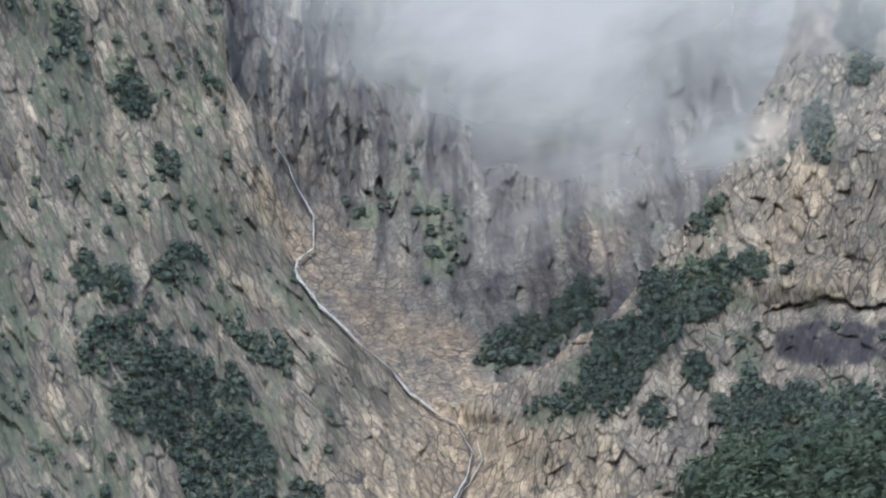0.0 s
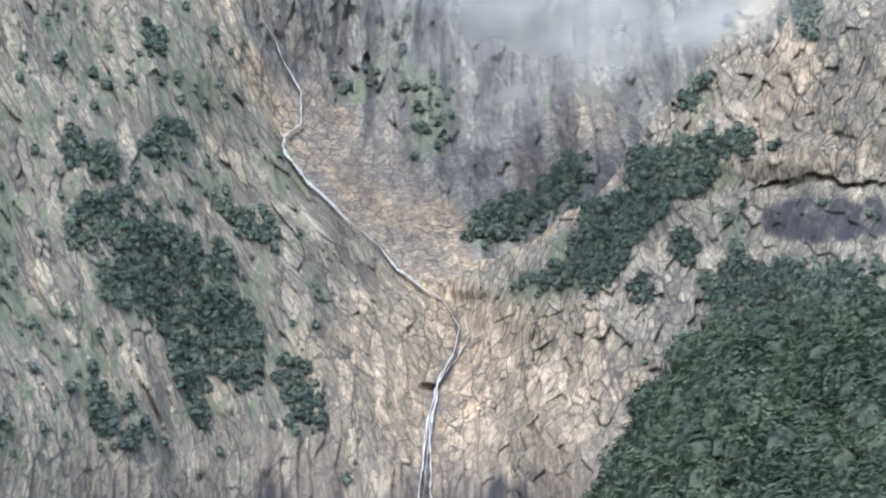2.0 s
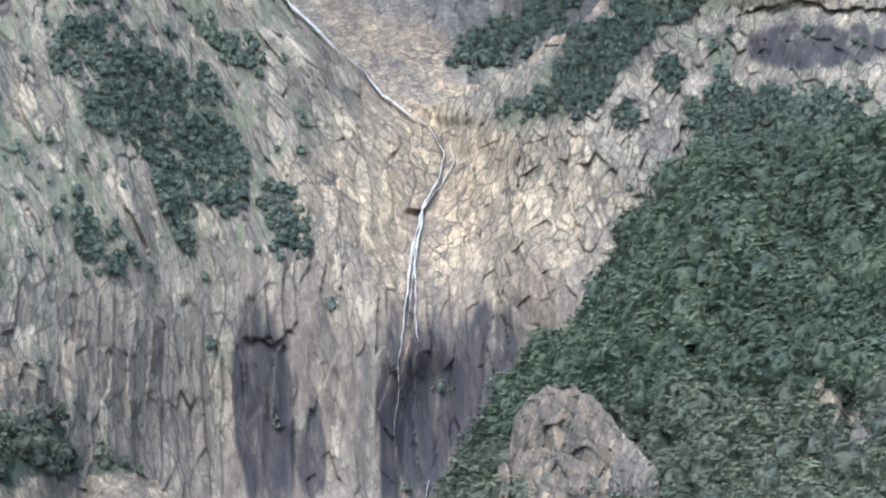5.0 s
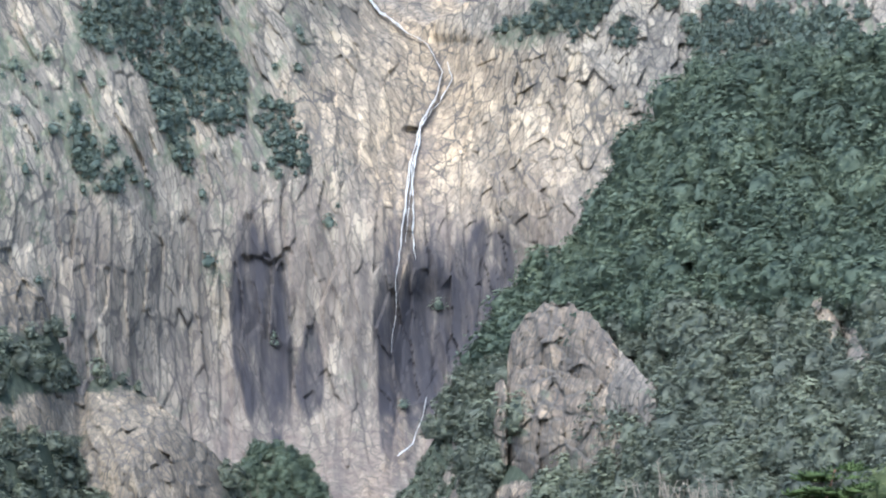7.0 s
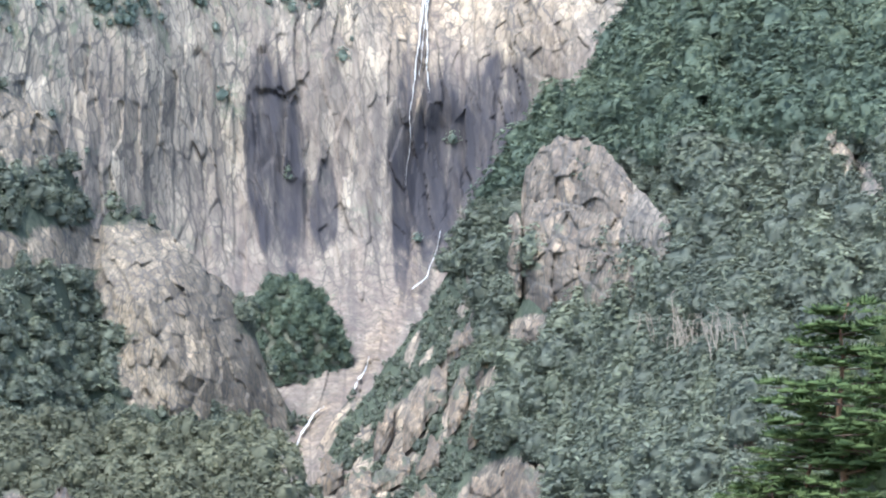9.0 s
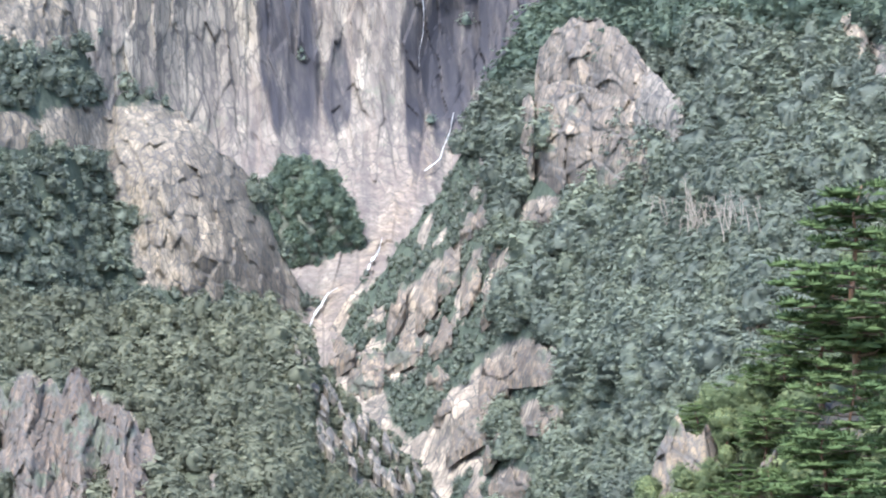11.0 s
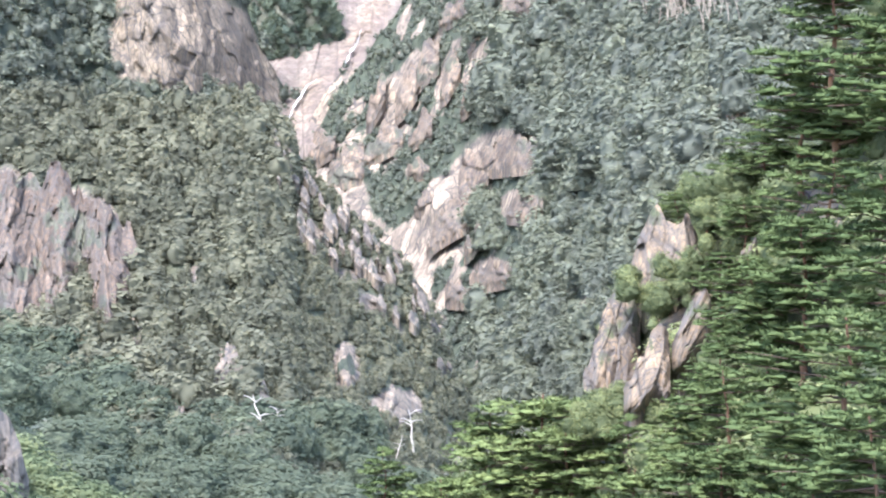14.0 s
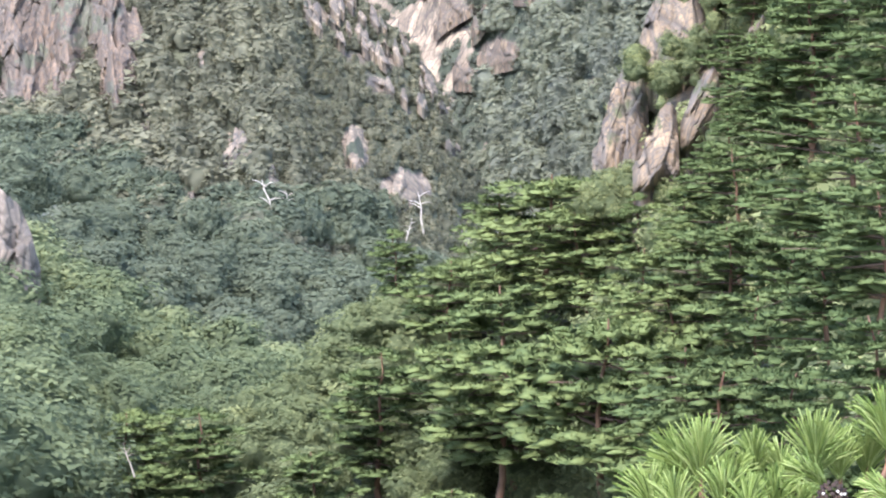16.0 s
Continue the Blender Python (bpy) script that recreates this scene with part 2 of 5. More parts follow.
SHRUB_LEAF = leaf_material("shrub_hazed_foliage", (0.1, 0.132, 0.108), (0.148, 0.19, 0.143), (0.19, 0.23, 0.162), 0.35)
CLIFF_LEAF = leaf_material("cliff_hazed_foliage", (0.13, 0.17, 0.155), (0.19, 0.236, 0.204), (0.23, 0.276, 0.22), 0.35)
GROVE_LEAF = leaf_material("grove_leaves", (0.068, 0.088, 0.068), (0.11, 0.138, 0.1), (0.15, 0.178, 0.122), 0.3)
# Shoulder scrub: leaf colour lifted in place of haze.
MID_LEAF = leaf_material("mid_hazed_foliage", (0.112, 0.12, 0.09), (0.166, 0.174, 0.127), (0.222, 0.228, 0.158), 0.35)
BROAD_LEAF = leaf_material("broad_leaves", (0.112, 0.142, 0.078), (0.19, 0.228, 0.115), (0.275, 0.31, 0.15), 0.35)
# Broadleaf green turned a little greyer, haze put into the colour.
VALLEY_LEAF = leaf_material("valley_hazed_leaves", (0.095, 0.126, 0.078), (0.162, 0.204, 0.113), (0.232, 0.274, 0.148), 0.35)
PINE_LEAF = leaf_material("pine_foliage", (0.094, 0.138, 0.06), (0.158, 0.21, 0.088), (0.195, 0.25, 0.102), 0.3)
NEEDLE = leaf_material("pine_needles", (0.11, 0.18, 0.05), (0.25, 0.35, 0.11), (0.42, 0.52, 0.22), 0.35)
FAR_BARK = plain_material("grey_bark", (0.055, 0.05, 0.044), (0.14, 0.128, 0.112), 3.0)
DRY_WOOD = plain_material("dry_wood", (0.17, 0.15, 0.125), (0.34, 0.305, 0.26), 3.0)
PINE_BARK = plain_material("red_pine_bark", (0.085, 0.05, 0.034), (0.2, 0.115, 0.074), 6.0, 0.9, (1, 1, 0.3))
PINE_LIMB = plain_material("pine_limb_bark", (0.055, 0.04, 0.03), (0.14, 0.095, 0.072), 6.0, 0.9)
DEAD_WOOD = plain_material("bleached_wood", (0.30, 0.285, 0.26), (0.52, 0.495, 0.455), 4.0)
WATER = plain_material("white_water", (0.40, 0.41, 0.42), (0.68, 0.69, 0.70), 0.6, 0.35, (1, 1, 0.2), 0.3)
CONE = plain_material("cone_scales", (0.009, 0.005, 0.003), (0.028, 0.012, 0.006), 80.0, 0.75, (1, 1, 1), 0.001)
RESIN = plain_material("resin", (0.4, 0.39, 0.37), (0.6, 0.59, 0.56), 60.0, 0.3, (1, 1, 1), 0.0005)
EARTH = plain_material("valley_ground", (0.05, 0.055, 0.035), (0.12, 0.11, 0.075), 0.05, 0.95, (1, 1, 1), 0.5)
CLOUD = cloud_material()


# ---- meshes from arrays ----
def mesh_from(name, verts, faces, mat, marks=(), smooth=False, normals=None):
    """A mesh from arrays of places and of quads or triangles, with numbers marked on its points."""
    verts, faces = np.asarray(verts, np.float32).reshape(-1, 3), np.asarray(faces, np.int32)
    n, k = faces.shape
    me = bpy.data.meshes.new(name)
    me.vertices.add(len(verts))
    me.vertices.foreach_set("co", verts.ravel())
    me.loops.add(n * k)
    me.loops.foreach_set("vertex_index", faces.ravel())
    me.polygons.add(n)
    me.polygons.foreach_set("loop_start", np.arange(0, n * k, k, dtype=np.int32))
    me.update(calc_edges=True)
    if smooth:
        me.polygons.foreach_set("use_smooth", np.ones(n, bool))
    for key, values in dict(marks).items():
        me.attributes.new(key, "FLOAT", "POINT").data.foreach_set("value", np.asarray(values, np.float32).ravel())
    me.materials.append(mat)
    if normals is not None:
        me.normals_split_custom_set_from_vertices(np.asarray(normals, np.float32).tolist())
    return me


def grid_faces(rows, cols):
    i = np.arange((rows - 1) * cols).reshape(rows - 1, cols)[:, :-1].ravel()
    return np.stack([i, i + 1, i + cols + 1, i + cols], 1)


def part(name, me, parent, label=""):
    ob = new(name, me)
    ob.parent = parent
    return tagged(ob, label)


def jointed(x, z, size, lean, seed, tall=2.6, flute=0.3, joint=0.0):
    """Relief of jointed granite in metres, its open cracks and the tone of its blocks: broad ribs, angular tilted faces and chips over the plane of a face."""
    wave = fbm(x / (7 * size), z / (9 * size), None, 3, seed + 5)
    u = x + lean * z + 1.0 * size * wave
    v = z - 0.3 * lean * x + 0.8 * size * fbm(x / (4 * size), z / (7 * size), None, 2, seed + 6)
    flutes = 1 - 2 * np.abs(fbm(u / (2.2 * size), v / (3 * tall * size), None, 3, seed))
    relief, crack, tone = flute * size * flutes, 0.0, 0.0
    open_joint = np.clip(0.55 + joint + 1.6 * value_noise(u / size / 2.3, v / size / 4, None, seed + 4), 0, 1)
    rough = fbm(x / size * 1.3, z / size / 1.2, None, 3, seed + 8)
    for k, (s, share, slant) in enumerate(((1.0, 0.55, 0.0), (0.48, 0.45, 0.18))):
        gap, own, ox, oy = cells((u + slant * v) / (size * s) + 0.10 * rough, v / (tall * size * s) + 0.12 * rough, seed + 1 + k, 1.0)
        tilt, nod = np.sin(own * 97), np.sin(own * 57 + 1)
        relief = relief + (1.0, 0.6)[k] * s * size * (0.2 * (own - 0.5) + 0.5 * ox * tilt + 0.12 * oy * nod * math.sqrt(tall))
        relief = relief - 0.07 * s * size * np.exp(-gap / 0.07) * open_joint
        crack = np.maximum(crack, (0.95, 0.6)[k] * np.exp(-(gap / (0.10 + 0.06 * k)) ** 2) * open_joint)
        tone = tone + share * own
    return relief, np.clip(crack, 0, 0.85), np.clip(0.5 + 1.5 * (tone - 0.5), 0, 1)


def sheet(name, bearings, foot, crest, rows, depth, relief, marks, mat, jag=0.0, jag_scale=3.0, seed=1, back=((25, -8), (90, -80)), skirt=40):
    """One face of the mountain, from its foot to its crest and down the far side. Returns the object and its points."""
    b = np.linspace(*bearings)
    top = crest(b) + jag * fbm(b * jag_scale, b * 0 + seed, None, 5, seed) * 2
    low = foot(b)
    k = np.linspace(0, 1, rows)[:, None]
    e = low + (top - low) * k
    bb = np.broadcast_to(b, e.shape)
    d = depth(bb, e)
    flat = spot(bb, e, d)
    lift, crack, block = relief(bb, e, d * np.radians(bb), flat[..., 2])
    fade = np.ones_like(e)
    p = spot(bb, e, d - lift * fade)
    stack = [p[:1] - np.array([0, 0, skirt]), p]
    for out, drop in back:
        q = p[-1:].copy()
        away = q / np.linalg.norm(q[..., :2], axis=-1, keepdims=True)
        away[..., 2] = 0
        stack.append(q + away * out + np.array([0, 0, drop]))
    v = np.concatenate(stack)
    tail = len(back)
    full = {"crack": crack, "block": block}
    full.update(marks(bb, e, d * np.radians(bb), flat[..., 2]))
    wide = {key: np.concatenate([a[:1], a, *([a[-1:]] * tail)]) for key, a in ((kk, np.broadcast_to(aa, e.shape)) for kk, aa in full.items())}
    me = mesh_from(name, v, grid_faces(*v.shape[:2]), mat, wide)
    return new(name, me), p, bb, e, full


# ---- the mountain ----
STREAM = [(-3.13, 15.29), (-2.85, 14.73), (-2.48, 14.12), (-2.41, 13.81), (-2.42, 13.4), (-2.75, 13.17), (-2.7, 12.88), (-2.25, 12.32), (-1.51, 11.66),
          (-0.93, 11.2), (-0.62, 10.79), (-0.41, 10.64), (-0.1, 10.4), (0.27, 10.23), (0.53, 9.71), (0.40, 9.2), (0.14, 8.74), (0.01, 8.28), (-0.09, 7.45),
          (-0.18, 6.8), (-0.25, 6.3), (-0.29, 5.7), (-0.35, 4.6), (-0.30, 3.6), (-0.26, 2.73), (-1.13, 1.18), (-1.33, 0.87), (-2.0, 0.46), (-2.25, 0.05), (-2.4, -0.3)]


def stream_bearing(e):
    eb = sorted((v, h) for h, v in STREAM)
    return np.interp(e, [v for v, h in eb], [h for v, h in eb])


def wall_depth(b, e):
    """The headwall: upright below, leaning back above, hollowed where the stream comes down, with a slab apron at its foot."""
    bg = stream_bearing(np.minimum(e, 10.6))
    d = 1165 - 1.15 * b ** 2 + 4 * np.sin(b * 1.3)
    lean = 9 + 15 * np.exp(-(b / 2.2) ** 2) + 5 * step(b, 2, 5)
    d = d + lean * np.log1p(np.exp((e - 6.9) * 1.6)) / 1.6
    d = d + 9 * np.exp(-((b - bg) / 0.7) ** 2) * step(e, 6.6, 9.5)
    d = d - 46 * np.log1p(np.exp((3.0 - e) * 2.2)) / 2.2
    d = d + 5 * patch(b, e, [(0.2, 4.9, 0.7, 1.3, 0)]) * step(-e, -6.3, -5.6)
    under = 6.40 + 0.3 * fbm(b * 3.5, b * 0, None, 4, 7)
    d = d + np.where(e < under, 2.4 * np.exp((e - under) / 1.2), 0) * step(b + 0.25 * fbm(e * 2, b * 2, None, 3, 8), -3.25, -2.95) * step(-b - 0.25 * fbm(e * 2, b * 2, None, 3, 9), 2.15, 2.45)
    ledge = 12.22 + 0.12 * np.sin(b * 2.1) + 0.06 * (b - 6) + 0.22 * fbm(b * 3, b * 0, None, 5, 5)
    d = d + np.where(e < ledge, (5 + 4 * fbm(b * 5, b * 0, None, 3, 6)) * np.exp((e - ledge) / 0.1), 0) * step(b, 5.8, 6.3)
    d = d - 7 * patch(b, e, [(6.7, 12.75, 1.2, 0.35, 0)])
    d = d + 6 * patch(b, e, [(0.0, 8.62, 0.16, 0.08, -0.6)])
    return d


def wall_relief(b, e, x, z):
    lean = 0.42 * step(-b, 0.5, 4.0) * step(e, 6.0, 9.5) + 0.10 * step(-b, 1, 4)
    near = np.clip(1.3 - np.abs(b - stream_bearing(np.minimum(e, 10.6))) / 0.9, 0, 1) * step(e, 7.0, 8.2)
    left = step(lean, 0.12, 0.34)
    right = step(b, 0.8, 1.8) * step(e, 6.2, 7.2)
    slab = step(b, -3.6, -2.4) * step(-b, 0.3, 1.0) * step(e, 9.3, 10.4)
    kinds = [jointed(x, z, 5.0, 0.05, 11, 5.0), jointed(x, z, 5.0, 0.36, 21, 3.4), jointed(x, z, 6.0, 0.06, 31, 1.6), jointed(x, z, 5.4, 0.8, 51, 2.2)]
    r, c, t = [((k1 * (1 - left) + k2 * left) * (1 - right) + k3 * right) * (1 - slab) + k4 * slab for k1, k2, k3, k4 in zip(*kinds)]
    big = 14 * fbm(x / 70, z / 110, None, 3, 3) + 6 * fbm((x + 0.3 * z) / 22, z / 60, None, 3, 9)
    return big * (1 - 0.5 * near) + r * (1 - 0.5 * near), c * (1 - 0.4 * near), 0.5 + (t - 0.5) * (1 - 0.4 * near)


SHRUBS = [(2.6, 10.75, 0.75, 0.6, 0.6), (3.35, 11.6, 0.75, 0.7, 0.7), (4.2, 12.5, 0.6, 0.7, 0.7), (-5.1, 10.8, 1.15, 0.95, -0.55), (-4.2, 9.8, 0.75, 0.85, -0.5), (-3.6, 9.1, 0.35, 0.6, -0.4), (-4.75, 12.8, 0.5, 0.5, -0.6), (-4.1, 12.3, 0.5, 0.5, -0.8), (-3.35, 11.65, 0.5, 0.4, -0.9),
          (-5.1, 14.6, 0.35, 0.5, -0.5), (-6.6, 12.8, 0.22, 0.3, 0), (-6.1, 12.6, 0.25, 0.3, 0), (-2.35, 8.45, 0.28, 0.6, -0.35), (-6.0, 8.2, 0.2, 0.5, -0.3),
          (-4.3, 8.5, 0.3, 0.8, -0.3), (-5.4, 7.6, 0.25, 0.35, 0), (1.47, 9.1, 0.12, 0.32, 0), (2.15, 10.45, 0.55, 0.6, 0.6), (2.8, 11.15, 0.65, 0.6, 0.9),
          (3.6, 11.85, 0.65, 0.55, 0.8), (4.35, 12.6, 0.55, 0.6, 0.7), (5.2, 13.0, 0.6, 0.4, 0.8), (5.75, 13.1, 0.35, 0.3, 0), (4.75, 12.4, 0.45, 0.35, 0.5), (5.1, 13.9, 0.35, 0.4, 0.5),
          (7.1, 15.2, 0.3, 0.6, 0), (7.9, 17.2, 0.4, 0.9, 0), (5.6, 11.3, 0.2, 0.5, -0.3), (4.7, 11.0, 0.25, 0.3, 0), (6.1, 10.1, 1.0, 0.6, 0), (7.6, 10.2, 1.0, 0.5, 0),
          (3.9, 10.3, 0.18, 0.2, 0), (-7.2, 17.0, 0.3, 0.9, -0.3), (-4.3, 16.0, 0.25, 0.8, -0.2), (-5.9, 16.2, 0.3, 0.5, -0.4)]


def wall_marks(b, e, x, z):
    bg = stream_bearing(np.minimum(e, 10.6))
    wide = np.interp(e, [2.0, 3.3, 5.8, 6.6, 8.5, 10, 10.7, 11.5, 13.5, 15], [0.25, 0.15, 0.0, 0.5, 1.3, 1.5, 1.1, 0.15, 0.28, 0.3])
    n = fbm(x / 16, z / 30, None, 4, 41)
    fresh = np.clip(1.25 - np.abs(b - bg - 0.25 * step(e, 7, 9)) / (wide + 0.02) + 0.8 * n, 0, 1) * (wide > 0.02)
    fresh = np.maximum(fresh, 0.9 * np.clip(patch(b, e, [(-3.2, 14.2, 0.3, 0.55, -0.3), (-2.8, 13.5, 0.2, 0.45, -0.3)]) + 0.5 * n, 0, 1))
    fresh = np.maximum(fresh, 0.6 * np.clip(1.2 * patch(b, e, [(1.6, 8.4, 2.3, 1.9, 0.3), (-1.2, 9.2, 1.2, 1.2, 0), (6.6, 13.6, 0.7, 1.4, 0.2), (7.0, 12.8, 1.3, 0.5, 0)]) + 0.8 * n, 0, 1))
    fresh = np.maximum(fresh, 0.9 * np.clip(1.2 - (main_crest(b) - e) / 0.16 + 0.8 * n, 0, 1) * step(b, 0.3, 0.9) * step(-b, -4.2, -3.2))
    rag = 0.16 * fbm(x / 9, z / 34, None, 5, 42)
    wet = patch(b + rag, e, [(-2.72, 4.9, 0.42, 1.8, -0.12), (0.3, 5.0, 0.75, 1.5, 0.1), (-0.45, 4.7, 0.2, 1.9, 0), (1.3, 6.1, 0.5, 0.8, 0), (-1.9, 4.2, 0.25, 0.8, 0), (7.4, 11.6, 1.2, 0.35, 0)])
    stripes = fbm(x / 3.5, z / 60, None, 4, 43)
    wet = np.clip(wet * 3.0 - 0.25 + 1.7 * stripes * (wet > 0.02), 0, 1)
    wet = np.maximum(wet, 0.42 * np.clip(4 * (fbm(x / 5, z / 90, None, 4, 44) - 0.02), 0, 1) * step(-e, -7.6, -6.0))
    track = np.clip(1.2 - np.abs(b - stream_bearing(e) - 0.03) / np.interp(e, [5, 7, 9, 10.5, 12], [0.05, 0.13, 0.16, 0.1, 0.05]), 0, 1) * step(e, 5, 6) * step(-e, -10.3, -9.9)
    wet = np.maximum(wet, 0.55 * track)
    green = np.clip(patch(b, e, SHRUBS) - 0.1 + 1.1 * fbm(x / 12, z / 12, None, 4, 45), 0, 1)
    green = np.maximum(green, np.clip(2.6 * (fbm(x / 22 + 0.3 * z / 22, z / 34, None, 5, 46) - 0.0), 0, 0.8) * step(-b, -1.6, 2.5) * step(e, 6.4, 8.0))
    green = np.maximum(green, np.clip(1.8 * (fbm(x / 20, z / 26, None, 5, 47) - 0.14), 0, 0.75) * step(b, 1.5, 3))
    green = np.maximum(green, (0.4 + 0.35 * fbm(x / 14 + 0.4 * z / 14, z / 30, None, 4, 50)) * step(-b, -0.2, 2.2) * step(e, 5.6, 7.5))
    facet = cells(x / 3.2, z / 7, 48, 1.0)[1]
    green = np.clip(green * 1.5 + 0.9 * (facet - 0.62) * (green > 0.02), 0, 1) * (1 - 0.85 * fresh)
    stain = step(-e, -8.6, -6.6) * (0.45 * step(b, -7.5, -5.0) + 0.55 * step(b, -4.6, -2.6)) * np.clip(0.75 + 0.9 * fbm(x / 9, z / 60, None, 4, 49), 0.15, 1)
    stain = np.clip(stain + 0.5 * step(-e, -3.4, -2.4), 0, 1)
    stain = np.maximum(stain, 0.7 * np.clip(1.2 - np.abs(b - bg - 0.1) / 0.5, 0, 1) * step(e, 6, 7) * step(-e, -9.3, -8.3))
    return {"fresh": fresh, "wet": wet, "moss": green * 0.62, "stain": stain, "lean": 0.36 * step(-b, 0.0, 3.5) * step(e, 6.0, 9.0) + 0.04}


main_crest = curve([(-9.6, 20.5), (-4.9, 19.08), (-4.18, 17.88), (-4.08, 16.55), (-3.61, 15.74), (-3.39, 15.03), (-3.06, 14.31), (-2.95, 13.6), (-2.73, 13.09), (-2.2, 12.27),
                    (-1.51, 11.66), (-0.88, 11.15), (-0.41, 10.66), (0.17, 10.55), (0.69, 10.79), (1.21, 11.03), (2.05, 11.4), (2.9, 12.01), (3.42, 12.46), (4.18, 13.48),
                    (4.82, 14.08), (5.36, 14.99), (5.97, 16.0), (6.47, 16.9), (6.83, 18.41), (9.6, 20)])
# the lowest part of the wall stands behind the buttress and the ridge
wall_foot = curve([(-9.2, 3.5), (-6.5, 3.0), (-4.5, 2.2), (-3.2, 0.4), (-2.6, -0.6), (-0.5, -0.6), (0.6, 1.5), (1.8, 3.6), (2.8, 4.6), (4.0, 6.4), (5.0, 7.6), (9.2, 7.8)])
headwall, wall_p, wall_b, wall_e, wall_m = sheet("headwall", (-9.2, 9.2, 820), wall_foot, main_crest, 440, wall_depth, wall_relief, wall_marks, GRANITE, 0.06, 4.0, 2, ((14, -6), (60, -60)))
tagged(headwall, "grey jointed granite headwall with pale slabs and dark wet streaks", "cliff", kind="structure")


def back_depth(b, e):
    bowl = 1480 - 3 * (b - 1.2) ** 2
    talus = 1290 + 52 * (e - 10.4)
    return bowl + 10 * (e - 12) - np.log1p(np.exp((bowl + 10 * (e - 12) - talus) / 14)) * 14


def back_relief(b, e, x, z):
    r, c, t = jointed(x, z, 5.6, 0.04, 61, 5.0)
    soft = np.clip(talus_cover(b, e), 0, 1)
    return (22 * fbm(x / 60, z / 220, None, 4, 63) + 2.6 * r) * (1 - 0.85 * soft) + 3.0 * soft * fbm((x + 0.8 * z) / 8, (z - 0.8 * x) / 20, None, 3, 64), c * (1 - 0.85 * soft), 0.5 + (t - 0.5) * (1.25 - 0.5 * soft)


def talus_cover(b, e):
    edge = np.interp(b, [-3.4, -2.5, -1.5, -1.1, -0.25, 0.5, 0.9, 1.3], [15.6, 14.9, 13.7, 13.0, 12.5, 11.8, 10.9, 10.2]) + 0.9 * fbm(b * 1.6, e * 1.6, None, 5, 65)
    return step(edge - e, -0.35, 0.5)


def back_marks(b, e, x, z):
    soft = talus_cover(b, e)
    n = fbm(x / 24, z / 30, None, 5, 66)
    green = np.clip(1.7 * (n + 0.02), 0, 0.8) * (1 - soft)
    green = np.maximum(green, patch(b, e, [(2.3, 12.3, 0.6, 0.45, 0.4), (1.2, 11.5, 0.6, 0.35, 0.3), (1.9, 11.9, 0.6, 0.35, 0.4)]))
    bare = patch(b, e, [(1.85, 12.6, 0.4, 0.5, 0), (2.9, 13.4, 0.6, 0.5, 0), (2.6, 13.7, 0.25, 0.3, 0)])
    # Here wet adds dark upright streaks to the wall and browns the scree.
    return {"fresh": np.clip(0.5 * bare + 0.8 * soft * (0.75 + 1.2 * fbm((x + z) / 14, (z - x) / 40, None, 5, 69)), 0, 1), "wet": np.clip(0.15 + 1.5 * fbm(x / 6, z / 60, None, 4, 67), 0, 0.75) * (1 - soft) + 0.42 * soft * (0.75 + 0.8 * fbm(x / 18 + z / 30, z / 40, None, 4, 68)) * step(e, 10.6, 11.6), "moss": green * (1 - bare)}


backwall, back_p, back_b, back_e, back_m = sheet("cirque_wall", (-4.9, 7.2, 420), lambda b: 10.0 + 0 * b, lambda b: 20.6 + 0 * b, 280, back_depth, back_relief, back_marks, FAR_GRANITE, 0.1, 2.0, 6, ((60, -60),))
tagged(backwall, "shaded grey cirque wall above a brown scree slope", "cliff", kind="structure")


# crest of the nearer shoulder
shoulder_crest = curve([(-9.6, 0.5), (-7.79, 0.35), (-6.78, 0.2), (-5.77, 0.1), (-4.75, 0.05), (-3.73, 0.05), (-2.91, 0.1), (-2.4, -0.35), (-2.09, -0.85), (-1.68, -1.35), (-1.17, -1.8),
                        (-0.65, -2.3), (-0.24, -2.8), (0.17, -3.35), (0.38, -3.9), (0.69, -4.7), (0.9, -5.2), (1.2, -5.8), (2.0, -6.6), (3.2, -7.4)])

# the wooded ridge before the headwall
ridge_crest = curve([(-2.6, -1.1), (-2.35, -0.75), (-2.15, -0.4), (-1.54, 0.5), (-0.82, 1.1), (-0.52, 1.5), (0.1, 2.5), (0.61, 3.3), (1.32, 4.4), (1.83, 5.3), (2.34, 5.8),
                     (2.75, 5.9), (3.48, 7.2), (4.32, 8.3), (4.95, 9.0), (5.16, 9.5), (6.71, 9.5), (8.44, 9.7), (9.6, 10.0)])
OUTCROPS = [(0.3, -2.3, 0.55, 0.35, 0.5), (1.6, -0.75, 0.7, 0.4, 0), (0.75, -1.4, 0.22, 0.6, 0.2), (1.75, -1.7, 0.3, 0.3, 0), (1.4, -2.9, 0.4, 0.3, 0), (0.85, -3.4, 0.3, 0.25, -0.5), (-0.05, -1.1, 0.2, 0.2, 0),
            (-1.3, -1.2, 0.35, 0.5, -0.6), (-0.7, -0.8, 0.35, 0.3, 0.6), (-0.2, 0.7, 0.14, 0.5, 0.5), (0.2, 1.0, 0.16, 0.5, 0.5), (0.55, 0.7, 0.16, 0.6, 0.3), (0.75, 1.8, 0.35, 0.16, 0.6), (1.85, 2.0, 0.4, 0.25, 0.5),
            (4.8, 1.9, 0.32, 0.1, 0.3), (7.5, 5.1, 0.35, 0.5, -0.6), (8.1, 4.3, 0.3, 0.7, -0.2), (5.6, 0.1, 0.4, 0.25, 0), (0.9, 3.2, 0.12, 0.4, 0.3), (3.1, -3.7, 0.25, 0.3, 0)]


